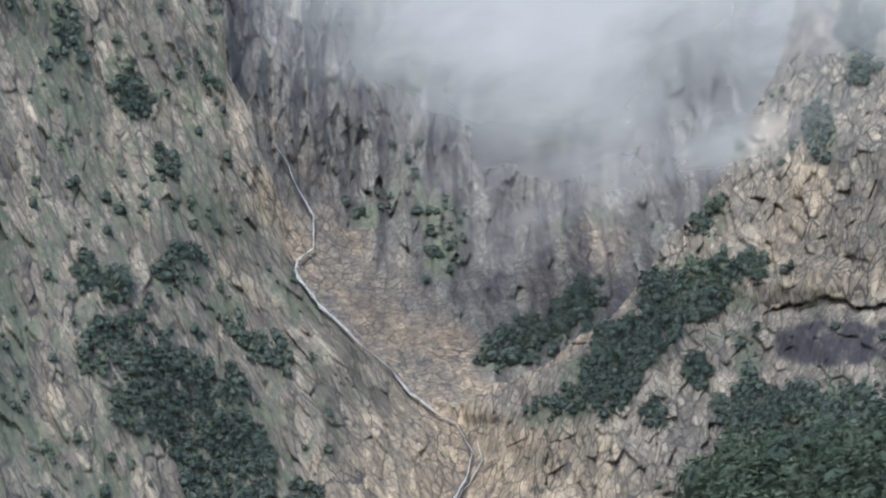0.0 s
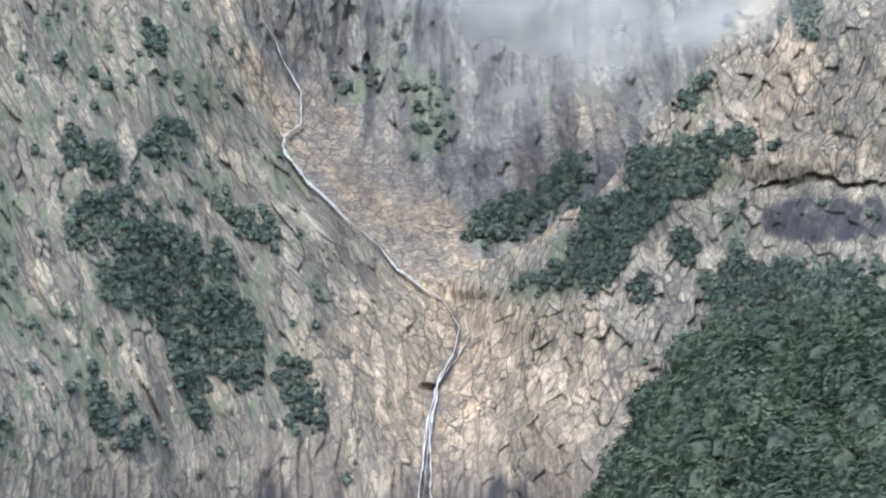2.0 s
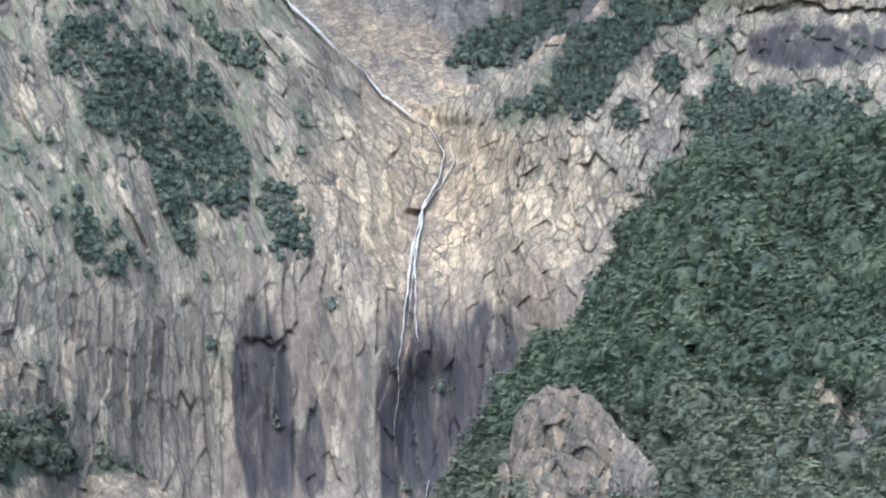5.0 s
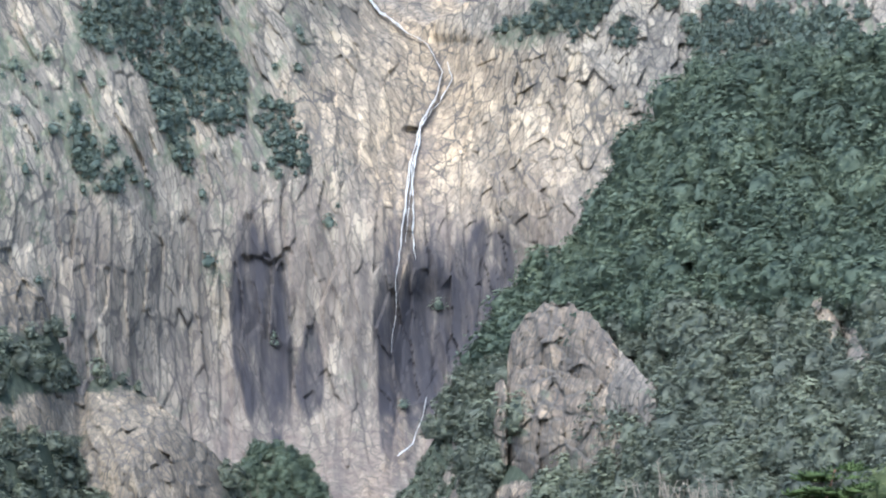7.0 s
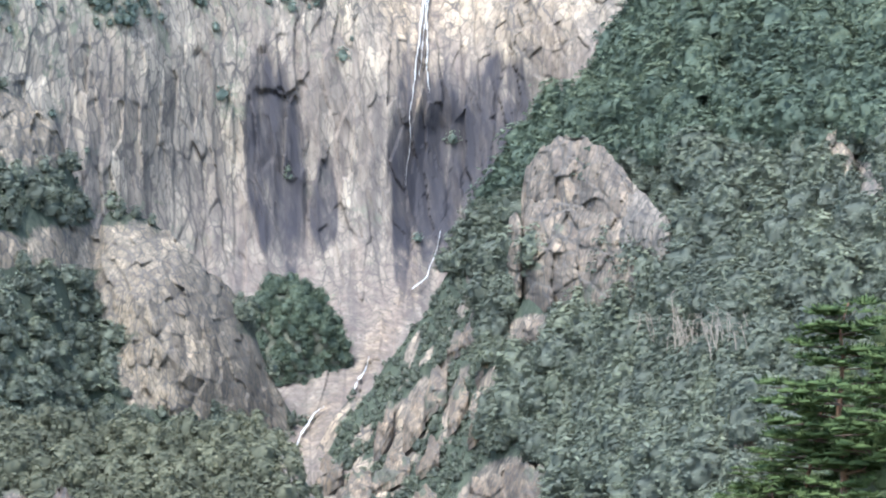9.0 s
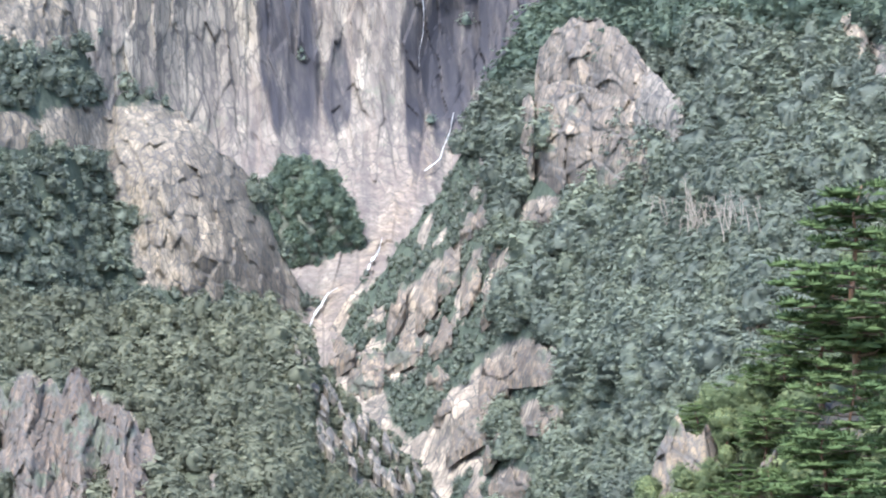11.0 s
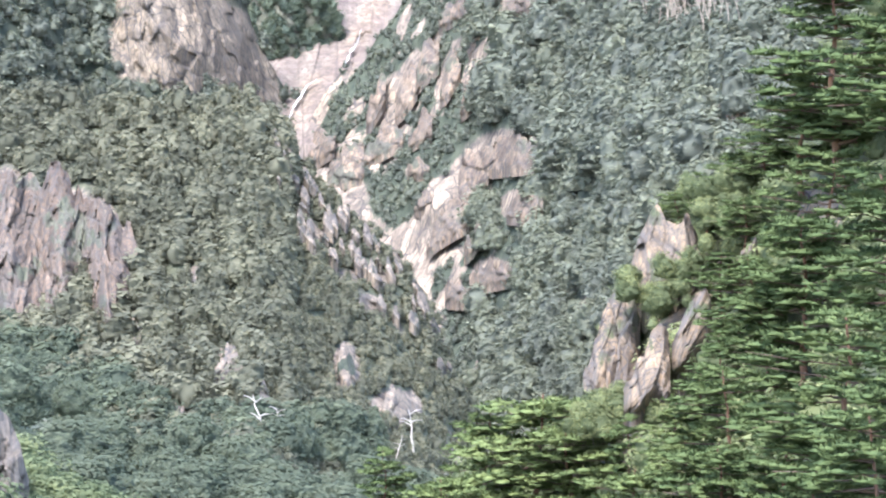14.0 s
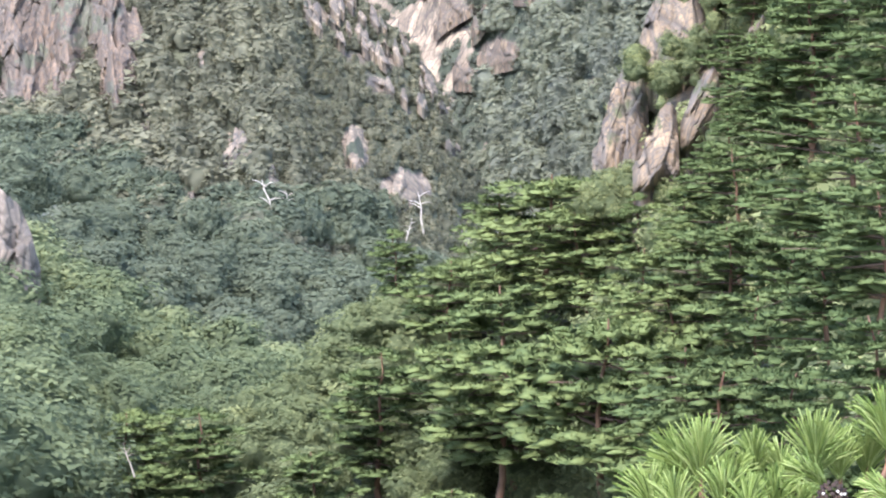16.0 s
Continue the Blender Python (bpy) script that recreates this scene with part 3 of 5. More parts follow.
def ridge_depth(b, e):
    crest = ridge_crest(b)
    d = 1010 - 13 * np.clip(b - 1, 0, 8) - 17 * np.clip(crest - e, 0, 14)
    return d + 10 * fbm(b * 0.8, e * 0.8, None, 3, 71)


def ridge_relief(b, e, x, z):
    r, c, t = jointed(x, z, 4.5, -0.25, 73, 1.9)
    rock = np.clip(patch(b, e, OUTCROPS) * 1.5, 0, 1)
    return 5 * fbm(x / 30, z / 30, None, 3, 74) + r * (0.35 + 0.65 * rock) - 2 * rock, c * rock, t


def ridge_marks(b, e, x, z):
    n = fbm(x / 9, z / 12, None, 4, 75)
    bare = np.clip(patch(b, e, OUTCROPS) * 1.7 - 0.35 + 0.9 * n, 0, 1)
    ribs = fbm((x - 0.5 * z) / 6, (z + 0.5 * x) / 24, None, 4, 76)
    bare = np.maximum(bare, np.clip(4.5 * (ribs + 0.03), 0, 1) * step(-b, -1.8, -0.9) * step(-e, -3.4, -1.8))
    bed = np.clip(1.35 - (e - shoulder_crest(b)) / 0.42 + 1.1 * n, 0, 1) * step(b, -2.4, -2.1) * step(-b, -0.7, -0.2)
    bare = np.maximum(bare, bed)
    return {"fresh": 0.42 * bare * step(-e, -5.5, 0), "wet": 0 * b, "moss": np.clip(1 - 1.15 * bare, 0, 1)}


ridge, ridge_p, ridge_b, ridge_e, ridge_m = sheet("wooded_ridge", (-2.65, 9.4, 260), lambda b: -7.0 + 0 * b, ridge_crest, 220, ridge_depth, ridge_relief, ridge_marks, CRAG, 0.10, 3.0, 8, ((40, -30), (90, -140)))
tagged(ridge, "steep wooded ridge with bare granite ribs", "hillside", kind="structure")


# the rock buttress and its wooded foot
spur_crest = curve([(-9.6, 6.9), (-8.43, 6.6), (-7.62, 6.25), (-7.11, 5.9), (-6.7, 5.5), (-6.45, 4.9), (-6.2, 4.2), (-6.0, 3.85), (-5.76, 4.05), (-5.25, 4.03), (-4.9, 3.85), (-4.53, 3.65), (-4.12, 3.3),
                    (-3.6, 2.7), (-3.19, 2.25), (-2.98, 1.6), (-2.67, 0.88), (-2.36, 0.37), (-2.15, 0.0), (-1.6, -1.0)])
BARE_SPUR = [(-4.7, 2.7, 1.2, 1.2, -0.5), (-3.9, 1.5, 0.9, 1.0, -0.6), (-4.5, 1.2, 1.0, 0.9, 0), (-6.1, 3.45, 1.2, 0.45, -0.2), (-7.4, 5.5, 0.95, 0.75, -0.3), (-5.5, 2.6, 0.6, 0.7, 0), (-7.7, 3.4, 0.4, 0.3, 0), (-3.0, 0.8, 0.4, 0.8, -0.5)]


def spur_depth(b, e):
    d = 985 + 9 * (b + 8) - 13 * np.clip(spur_crest(b) - e, 0, 9)
    return d - 16 * patch(b, e, [(-4.4, 2.0, 1.0, 1.8, -0.4)])


def spur_relief(b, e, x, z):
    r, c, t = jointed(x, z, 3.8, 0.18, 83, 1.8)
    rock = np.clip(patch(b, e, BARE_SPUR) * 1.4, 0, 1)
    return 7 * fbm(x / 34, z / 40, None, 3, 84) + r * (0.3 + 0.9 * rock), 0.8 * c * rock, t


def spur_marks(b, e, x, z):
    n = fbm(x / 10, z / 12, None, 4, 85)
    bare = np.clip(patch(b, e, BARE_SPUR) * 1.8 - 0.25 + 0.8 * n, 0, 1)
    return {"fresh": 0.05 * bare, "wet": 0.3 * np.clip(fbm(x / 6, z / 40, None, 3, 86), 0, 1), "moss": np.clip(1 - 1.1 * bare, 0, 1)}


spur, spur_p, spur_b, spur_e, spur_m = sheet("rock_buttress", (-9.2, -1.7, 300), lambda b: -1.8 + 0 * b, spur_crest, 230, spur_depth, spur_relief, spur_marks, SPUR_ROCK, 0.10, 3.0, 12, ((30, -20), (70, -100)))
tagged(spur, "weathered granite buttress with bushes round its foot", "cliff", kind="structure")


# the nearer wooded shoulder with crags
CRAGS = [(-7.4, -1.6, 0.5, 0.8, 0), (-6.6, -2.2, 0.45, 1.1, 0.1), (-5.7, -2.3, 0.5, 0.9, -0.3), (-7.2, -3.2, 0.7, 0.9, 0.3), (-5.15, -3.6, 0.2, 0.9, -0.1), (-3.45, -4.55, 0.35, 0.35, 0), (-2.8, -5.3, 0.2, 0.5, -0.4),
         (-1.0, -3.0, 0.55, 0.18, -1.0), (-0.9, -3.5, 0.3, 0.3, -0.4), (-1.7, -2.4, 0.12, 0.5, -0.6), (-0.4, -5.4, 0.5, 0.4, 0), (-1.3, -4.7, 0.25, 0.5, 0), (-4.0, -3.0, 0.15, 0.3, 0), (-4.4, -5.5, 0.3, 0.2, 0), (-3.0, -5.9, 0.25, 0.2, 0)]


def shoulder_depth(b, e):
    d = 760 - 9 * (b + 8) - 26 * np.clip(shoulder_crest(b) - e, 0, 9)
    return d + 8 * fbm(b * 0.9, e * 0.9, None, 3, 91)


def shoulder_relief(b, e, x, z):
    r, c, t = jointed(x, z, 3.2, 0.2, 93, 3.2)
    rock = np.clip(patch(b, e, CRAGS) * 1.4, 0, 1)
    return 4 * fbm(x / 24, z / 24, None, 3, 94) + r * (0.4 + 0.8 * rock) - rock, c * rock, t


def shoulder_marks(b, e, x, z):
    n = fbm(x / 6, z / 10, None, 4, 95)
    bare = np.clip(patch(b, e, CRAGS) * 1.8 - 0.45 + 0.9 * n, 0, 1)
    ribs = np.clip(4.2 * (fbm((x + 0.7 * z) / 6, z / 26, None, 4, 96) - 0.0), 0, 1) * step(b, -3.6, -1.4) * 0.55
    bare = np.maximum(bare, ribs)
    return {"fresh": 0.16 * bare, "wet": 0.3 * np.clip(fbm(x / 4, z / 30, None, 3, 97), 0, 1), "moss": np.clip(1 - 1.1 * bare, 0, 1)}


shoulder, shoulder_p, shoulder_b, shoulder_e, shoulder_m = sheet("wooded_shoulder", (-9.4, 3.2, 330), lambda b: -8.2 + 0 * b, shoulder_crest, 210, shoulder_depth, shoulder_relief, shoulder_marks, SCRUBLAND, 0.07, 4.0, 14, ((25, -18), (60, -90)))
tagged(shoulder, "scrubby mountain shoulder with pinkish granite crags", "hillside", kind="structure")


# the valley floor below, and the near slope with the pines
valley_crest = curve([(-9.6, -5.0), (-7.7, -5.1), (-6.1, -5.7), (-5.5, -6.5), (-3.67, -6.7), (-2.65, -7.0), (-1.4, -7.2), (0.5, -7.6), (3.0, -8.2)])


def valley_depth(b, e):
    return 470 - 48 * np.clip(valley_crest(b) - e, 0, 8) + 6 * fbm(b * 0.8, e * 0.8, None, 3, 101)


valley, valley_p, valley_b, valley_e, _ = sheet("valley_side", (-9.4, 3.0, 120), lambda b: -12.2 + 0 * b, valley_crest, 90, valley_depth,
                                                       lambda b, e, x, z: (3 * fbm(x / 14, z / 14, None, 4, 103), 0 * b, 0.5 + 0 * b), lambda b, e, x, z: {"fresh": 0 * b, "wet": 0 * b, "moss": 0.8 + 0 * b}, FOREST_FLOOR, 0.05, 2, 16, ((25, -30),))
tagged(valley, "wooded valley side below the crags", "hillside", kind="structure")

near_crest = curve([(-7.5, -12.4), (-6.3, -11.9), (-5.0, -10.9), (-4.0, -10.1), (-2.9, -9.2), (-1.2, -8.0), (0.0, -7.2), (1.5, -6.4), (2.9, -5.6), (3.12, -4.8), (3.36, -3.9), (3.8, -3.1), (4.15, -2.2), (4.35, -1.85),
                    (4.8, -1.95), (5.4, -1.6), (6.0, -1.3), (6.6, -0.6), (7.2, 0.3), (8.2, 1.6), (9.6, 2.6)])
PILLARS = [(3.75, -3.6, 0.5, 1.5, 0.42), (4.4, -2.4, 0.35, 0.6, 0.3), (3.35, -4.6, 0.35, 0.7, 0.2), (4.45, -4.2, 0.3, 0.9, 0.75), (4.0, -4.9, 0.3, 0.6, 0.6), (5.1, -3.5, 0.35, 0.3, 0.8), (5.8, -2.7, 0.45, 0.22, 0.7), (7.2, -1.75, 0.5, 0.3, -0.3)]


def near_depth(b, e):
    d = 250 - 3.0 * np.clip(b - 3, 0, 6) - 11.5 * np.clip(near_crest(b) - e, 0, 14) - 6 * np.clip(2.9 - b, 0, 8)
    return np.maximum(d, 80)


def near_relief(b, e, x, z):
    r, c, t = jointed(x, z, 1.5, -0.35, 113, 2.8)
    rock = np.clip(patch(b, e, PILLARS) * 1.4, 0, 1)
    return 1.6 * fbm(x / 7, z / 7, None, 4, 114) + r * (0.12 + 0.7 * rock) + 1.2 * rock, c * rock, t


def near_marks(b, e, x, z):
    n = fbm(x / 1.8, z / 2.6, None, 4, 115)
    bare = np.clip(patch(b, e, PILLARS) * 1.8 - 0.2 + 0.8 * n, 0, 1)
    return {"fresh": 0.25 * bare, "wet": 0.25 * np.clip(fbm(x / 1.2, z / 9, None, 3, 116), 0, 1), "moss": np.clip(1 - 1.1 * bare, 0, 1)}


slope, slope_p, slope_b, slope_e, slope_m = sheet("near_slope", (-7.4, 9.4, 200), lambda b: -13.5 + 0 * b, near_crest, 140, near_depth, near_relief, near_marks, NEAR_ROCK, 0.12, 3.0, 18, ((6, -4), (20, -50)), 20)
tagged(slope, "near rocky slope with leaning granite slabs under pines", "hillside", kind="structure")


# the ground under and around, out to the horizon
def ground_sheet():
    n = 121
    line = np.sign(np.linspace(-1, 1, n)) * np.abs(np.linspace(-1, 1, n)) ** 3 * 4500
    x, y = np.meshgrid(line, line)
    r = np.hypot(x, y)
    fall = 0.85 - 0.6 * step(-y / (r + 3), -0.35, 0.6)
    z = np.maximum(-1.7 - fall * np.sqrt(np.maximum(r - 1.5, 0) ** 2 + 4) + fall * 2, -170 + 6 * fbm(x / 120, y / 120, None, 3, 121))
    me = mesh_from("ground", np.stack([x, y, z], -1), grid_faces(n, n), EARTH, smooth=True)
    return tagged(new("ground", me), "dark wooded valley ground round the lookout", "ground", kind="structure")


ground_sheet()


# ---- water ----
def ribbon(name, line, depth, widths, seed, lift=1.0):
    """A band of white water down the rock: its line in bearing and elevation, its width in metres along the way."""
    line = np.array(line, float)
    along = np.linspace(0, len(line) - 1, 26 * len(line))
    b, e = np.interp(along, range(len(line)), line[:, 0]), np.interp(along, range(len(line)), line[:, 1])
    wob = 0.05 * fbm(along * 1.6, along * 0 + seed, None, 5, seed)
    b = b + wob
    w = 0.72 * np.interp(along, np.linspace(0, len(line) - 1, len(widths)), widths) * np.clip(1 + 1.1 * fbm(along * 5.0, along * 0, None, 4, seed + 1), 0.15, 2)
    tree = np.argmin((wall_b[None, 0] - b[:, None]) ** 2, 1)
    slant = np.gradient(b) / np.hypot(np.gradient(b), np.gradient(e) + 1e-9)
    strips = []
    for k in (-1, -0.4, 0.4, 1):
        bb = b + np.degrees(k * w / 2 / 1200) * np.sqrt(np.maximum(0.1, 1 - slant ** 2))
        ee = e + np.degrees(k * w / 2 / 1200) * slant
        strips.append(spot(bb, ee, depth(bb, ee) - lift * (1.6 - abs(k))))
    p = np.stack(strips, 1)
    return mesh_from(name, p, grid_faces(*p.shape[:2]), WATER, smooth=True)


def surface(points, pb, pe):
    """Distance to a face that has been built, looked up by bearing and elevation."""
    dist = np.linalg.norm(points[..., :2], axis=-1)
    b0, b1, cols = pb[0, 0], pb[0, -1], pb.shape[1]

    def at(b, e):
        ci = np.clip(np.round((b - b0) / (b1 - b0) * (cols - 1)).astype(int), 0, cols - 1)
        low, high = pe[0, ci], pe[-1, ci]
        ri = np.clip((e - low) / (high - low) * (pe.shape[0] - 1), 0, pe.shape[0] - 1).astype(int)
        best = dist[ri, ci]
        for dc in (-2, 0, 2):
            for dr in (-2, 0, 2):
                best = np.minimum(best, dist[np.clip(ri + dr, 0, pe.shape[0] - 1), np.clip(ci + dc, 0, cols - 1)])
        return best
    return at


on_wall, on_back = surface(wall_p, wall_b, wall_e), surface(back_p, back_b, back_e)
waterfall = tagged(new("waterfall"), "thin white waterfall running down a granite gully", "waterfall")
part("upper_stream", ribbon("upper_stream", STREAM[:7], on_back, [0.2, 0.54, 0.88, 0.82, 0.54, 0.95], 1, 3), waterfall)
part("gully_stream", ribbon("gully_stream", STREAM[5:13], on_wall, [0.95, 1.22, 1.43, 0.82, 0.61, 1.5, 0.82, 0.41], 2, 1.5), waterfall)
part("slab_stream", ribbon("slab_stream", STREAM[11:17], on_wall, [0.5, 0.4, 0.35, 0.5, 0.75], 3, 2.2), waterfall)
part("main_fall", ribbon("main_fall", STREAM[15:23], on_wall, [0.5, 0.7, 0.55, 0.7, 0.6, 0.45, 0.3, 0.15], 4, 1.6), waterfall)
part("side_fall", ribbon("side_fall", [(0.17, 8.75), (0.06, 8.2), (0.0, 7.5), (0.0, 7.1), (0.04, 6.7), (0.09, 6.3)], on_wall, [0.5, 0.8, 0.5, 0.8, 0.3], 5), waterfall)
part("side_fall", ribbon("side_fall", [(0.1, 8.5), (-0.05, 8.0), (-0.12, 7.4), (-0.10, 6.9)], on_wall, [0.4, 0.6, 0.4, 0.2], 15), waterfall)
part("side_fall", ribbon("side_fall", [(0.12, 8.6), (0.02, 8.1), (-0.04, 7.6), (-0.10, 7.1), (-0.14, 6.6)], on_wall, [0.3, 0.5, 0.4, 0.3, 0.15], 16), waterfall)
part("side_stream", ribbon("side_stream", [(0.62, 9.9), (0.7, 9.6), (0.5, 9.15), (0.3, 8.95), (0.16, 8.7)], on_wall, [0.3, 0.5, 0.4, 0.6], 6), waterfall)
part("foot_stream", ribbon("foot_stream", [(0.3, 3.8), (0.1, 3.2), (-0.01, 2.94), (-0.26, 2.73)], on_wall, [0.3, 0.6, 0.6, 0.8], 7), waterfall)
part("lower_stream", ribbon("lower_stream", [(-1.0, 1.5), (-1.13, 1.18), (-1.33, 0.87)], on_wall, [0.4, 1.1, 0.6], 8), waterfall)
part("lower_stream", ribbon("lower_stream", [(-1.8, 0.6), (-2.0, 0.46), (-2.25, 0.05), (-2.4, -0.3)], on_wall, [0.4, 0.9, 0.9, 0.7], 9), waterfall)


# ---- cloud ----
def cloud_sheet(dist, seed, strength, drop, fade):
    b, e = np.meshgrid(np.linspace(-6.5, 9.3, 150), np.linspace(13.0, 20.4, 80))
    base = np.interp(b, [-6, -4.2, -2, -0.5, 1.5, 3.5, 5.2, 6.5, 9], [19.5, 18.3, 17.5, 16.9, 16.0, 15.95, 16.2, 16.3, 16.6]) + drop
    n = fbm(b * 0.32 + 0.2 * e, e * 0.75 - 0.25 * b, b * 0 + seed, 5, seed)
    dens = step(e + 3.0 * n - base, -2.0, 2.3) * strength
    dens = dens * step(b, -4.9, fade)
    p = spot(b, e, dist + 0 * b)
    faces = grid_faces(*b.shape)
    faces = faces[dens.ravel()[faces].max(1) > 0.02]
    used, where = np.unique(faces, return_inverse=True)
    return mesh_from("cloud_layer", p.reshape(-1, 3)[used], where.reshape(faces.shape), CLOUD, {"thickness": dens.ravel()[used]}, True)


bank = tagged(new("cloud_bank"), "low white cloud drifting over the upper cliffs", "cloud", kind="stuff")
part("cloud_layer", cloud_sheet(1318, 1, 0.46, -0.7, 0.5), bank)
part("cloud_layer", cloud_sheet(1292, 2, 0.46, 0.0, 0.0), bank)
part("cloud_layer", cloud_sheet(1262, 3, 0.42, 0.9, 0.5), bank)
part("cloud_layer", cloud_sheet(1105, 4, 0.62, 0.2, 0.8), bank)


# ---- outcrops that stand clear of their slopes ----
def outcrop(name, b, e, d, wide, high, deep, seed, mat, label, size=3.0, lean=0.0, tall=1.8, square=0.6, moss=0.15, fresh=0.2, detail=1.0, top=0.35):
    """A standing mass of rock with a rounded top and jointed sides, its foot sunk in the slope."""
    na, nz = int(110 * detail), int(80 * detail)
    a = np.linspace(-math.pi, math.pi, na)[None]
    h = np.linspace(-1, 1, nz)[:, None]
    r = np.clip(1 - np.clip((h - (1 - 2 * top)) / (2 * top), 0, 1) ** 2.2, 0, 1) ** 0.62
    r = r * (1 + 0.12 * np.clip(-h, 0, 1))
    ca, sa = np.cos(a), np.sin(a)
    px, py = np.sign(sa) * np.abs(sa) ** square, -np.sign(ca) * np.abs(ca) ** square
    wob = 1 + 0.35 * fbm(px * 1.6 + seed, h * 2.2 + py, None, 4, seed)
    x, y = px * r * wide * wob, py * r * deep * wob
    z = h * high * (1 + 0.3 * fbm(px * 2.1, py * 2.1 + seed, None, 4, seed + 1)) + 0 * a
    x = x + lean * z
    rel, crack, block = jointed(x + 0.7 * y, z, size, -lean, seed + 2, tall, 0.12, 0.5)
    out = np.stack([px + 0 * z, py + 0 * z, 0 * z + 0.25 * h], -1)
    out /= np.linalg.norm(out, axis=-1, keepdims=True)
    v = np.stack([x, y, z], -1) + out * (rel * 0.8)[..., None] * np.clip(r * 3, 0, 1)[..., None]
    c, s = math.cos(radians(b)), math.sin(radians(b))
    v = np.stack([v[..., 0] * c + v[..., 1] * s, -v[..., 0] * s + v[..., 1] * c, v[..., 2]], -1)
    n = fbm(x / (2 * size), z / (2 * size), None, 4, seed + 9)
    marks = {"crack": crack * 0.95, "block": block, "fresh": np.clip(fresh + 0.5 * n, 0, 1) * (fresh > 0), "wet": np.clip(0.4 * fbm(x / (0.8 * size), z / (9 * size), None, 3, seed + 8), 0, 0.5),
             "moss": np.clip(2.5 * (n + moss - 0.25), 0, 0.85)}
    me = mesh_from(name, v, grid_faces(nz, na), mat, {k: np.broadcast_to(m, z.shape) for k, m in marks.items()})
    ob = new(name, me)
    ob.location = spot(b, e, d)
    return tagged(ob, label, "rock")


def rock_face(name, depth, skyline, foot, mat, size, tall, lean, seed, fresh=0.1, moss=0.1, round_=10.0, step_=0.026, jag=0.05, cut=0.0, strong=1.4):
    """A standing rock between its foot and its skyline, both in bearing and elevation: jointed in front, turning back at its sides, closed behind."""
    b0, b1 = skyline[0][0], skyline[-1][0]
    low, middle, half = curve(foot), (b0 + b1) / 2, (b1 - b0) / 2
    span = max(e for b, e in skyline) - min(e for b, e in foot)

    def shape(b, e):
        edge = np.clip(np.abs(b - middle) / half, 0, 1)
        over = np.clip((e - low(b)) / np.maximum(curve(skyline)(b) - low(b), 0.05), 0, 1)
        return depth(b, e) + round_ * edge ** 4 + 0.5 * round_ * over ** 6 + 1.2 * round_ * (1 - over) ** 5

    def relief(b, e, x, z):
        r, c, t = jointed(x, z, size, lean, seed, tall, 0.3, 0.35)
        big = jointed(x, z, 2.7 * size, lean * 0.7, seed + 50, 0.6 * tall + 0.4, 0.2, 0.8)
        return strong * (0.5 * r + 0.7 * big[0]), np.maximum(0.75 * c, big[1]), np.clip(0.45 * t + 0.55 * big[2], 0, 1)

    def marks(b, e, x, z):
        n = fbm(x / (2.5 * size), z / (2.5 * size), None, 4, seed + 9)
        return {"fresh": np.clip(fresh + 0.5 * n, 0, 1) * (fresh > 0), "wet": np.clip(0.5 * fbm(x / size, z / (9 * size), None, 3, seed + 8), 0, 0.28), "moss": np.clip(2.4 * (n + moss - 0.25), 0, 0.8)}

    cols, rows = max(12, int((b1 - b0) / step_)), max(12, int(span / step_))
    ob, p, bb, ee, m = sheet(name, (b0, b1, cols), low, curve(skyline), rows, shape, relief, marks, mat, jag, 9.0, seed, ((0.25 * round_ + 1, -0.3), (round_ + 3, -0.02 * round_ - 2 - cut), (round_ + 4, -6 - span * 14)), 2 + cut)
    return ob


def rock(ob, label):
    return tagged(ob, label, "rock")


def ridge_face(b, e):
    return 1003 - 13 * np.clip(b - 1, 0, 8) - 17 * np.clip(ridge_crest(b) - e, 0, 14)


def dome_depth(b, e):
    return ridge_face(b, 3.0) - 9 + 7 * (e - 3.0)


def shoulder_face(b, e):
    return 752 - 9 * (b + 8) - 26 * np.clip(shoulder_crest(b) - e, 0, 9)


def crag_face(b, e):
    return 690 - 9 * (b + 8) - 9 * np.clip(-1.0 - e, 0, 9) + 4 * np.sin(b * 7)


dome = rock(new("rock_dome"), "pale jointed granite dome standing out of the forest")
for name, off, line, base, seed in (("lower_face", 0, [(1.7, 4.0), (1.9, 4.3), (2.4, 4.38), (2.9, 4.2), (3.4, 4.02), (3.75, 3.85), (4.05, 3.5)], [(1.7, 2.3), (2.2, 2.2), (3.0, 2.1), (4.0, 2.2)], 801),
                                    ("upper_face", 3, [(1.74, 4.5), (1.82, 4.95), (2.05, 5.25), (2.35, 5.46), (2.7, 5.55), (3.05, 5.42), (3.35, 5.2), (3.6, 4.95), (3.8, 4.6), (3.95, 4.1)], [(1.74, 3.6), (3.95, 3.3)], 802),
                                    ("side_pillar", -1, [(1.48, 3.8), (1.53, 4.05), (1.66, 4.1), (1.75, 3.85)], [(1.5, 2.75), (1.73, 2.7)], 803)):
    face = rock_face(name, lambda b, e, off=off: dome_depth(b, e) + off, line, base, PINK_ROCK, 2.3, 1.7, 0.06, seed, 0.3, 0.05, 9 if off >= 0 else 4, 0.024, 0.07, strong=1.8)
    face.parent = dome
rock(rock_face("rock_dome", lambda b, e: dome_depth(b, e) + 6, [(3.2, 4.8), (3.6, 4.75), (3.8, 4.6), (4.05, 4.4), (4.3, 4.15), (4.45, 4.0), (4.62, 3.6)], [(3.2, 2.6), (4.62, 2.9)], CRAG, 3.6, 2.6, -0.2, 804, 0, 0.22), "grey lichened granite shoulder behind the big dome")
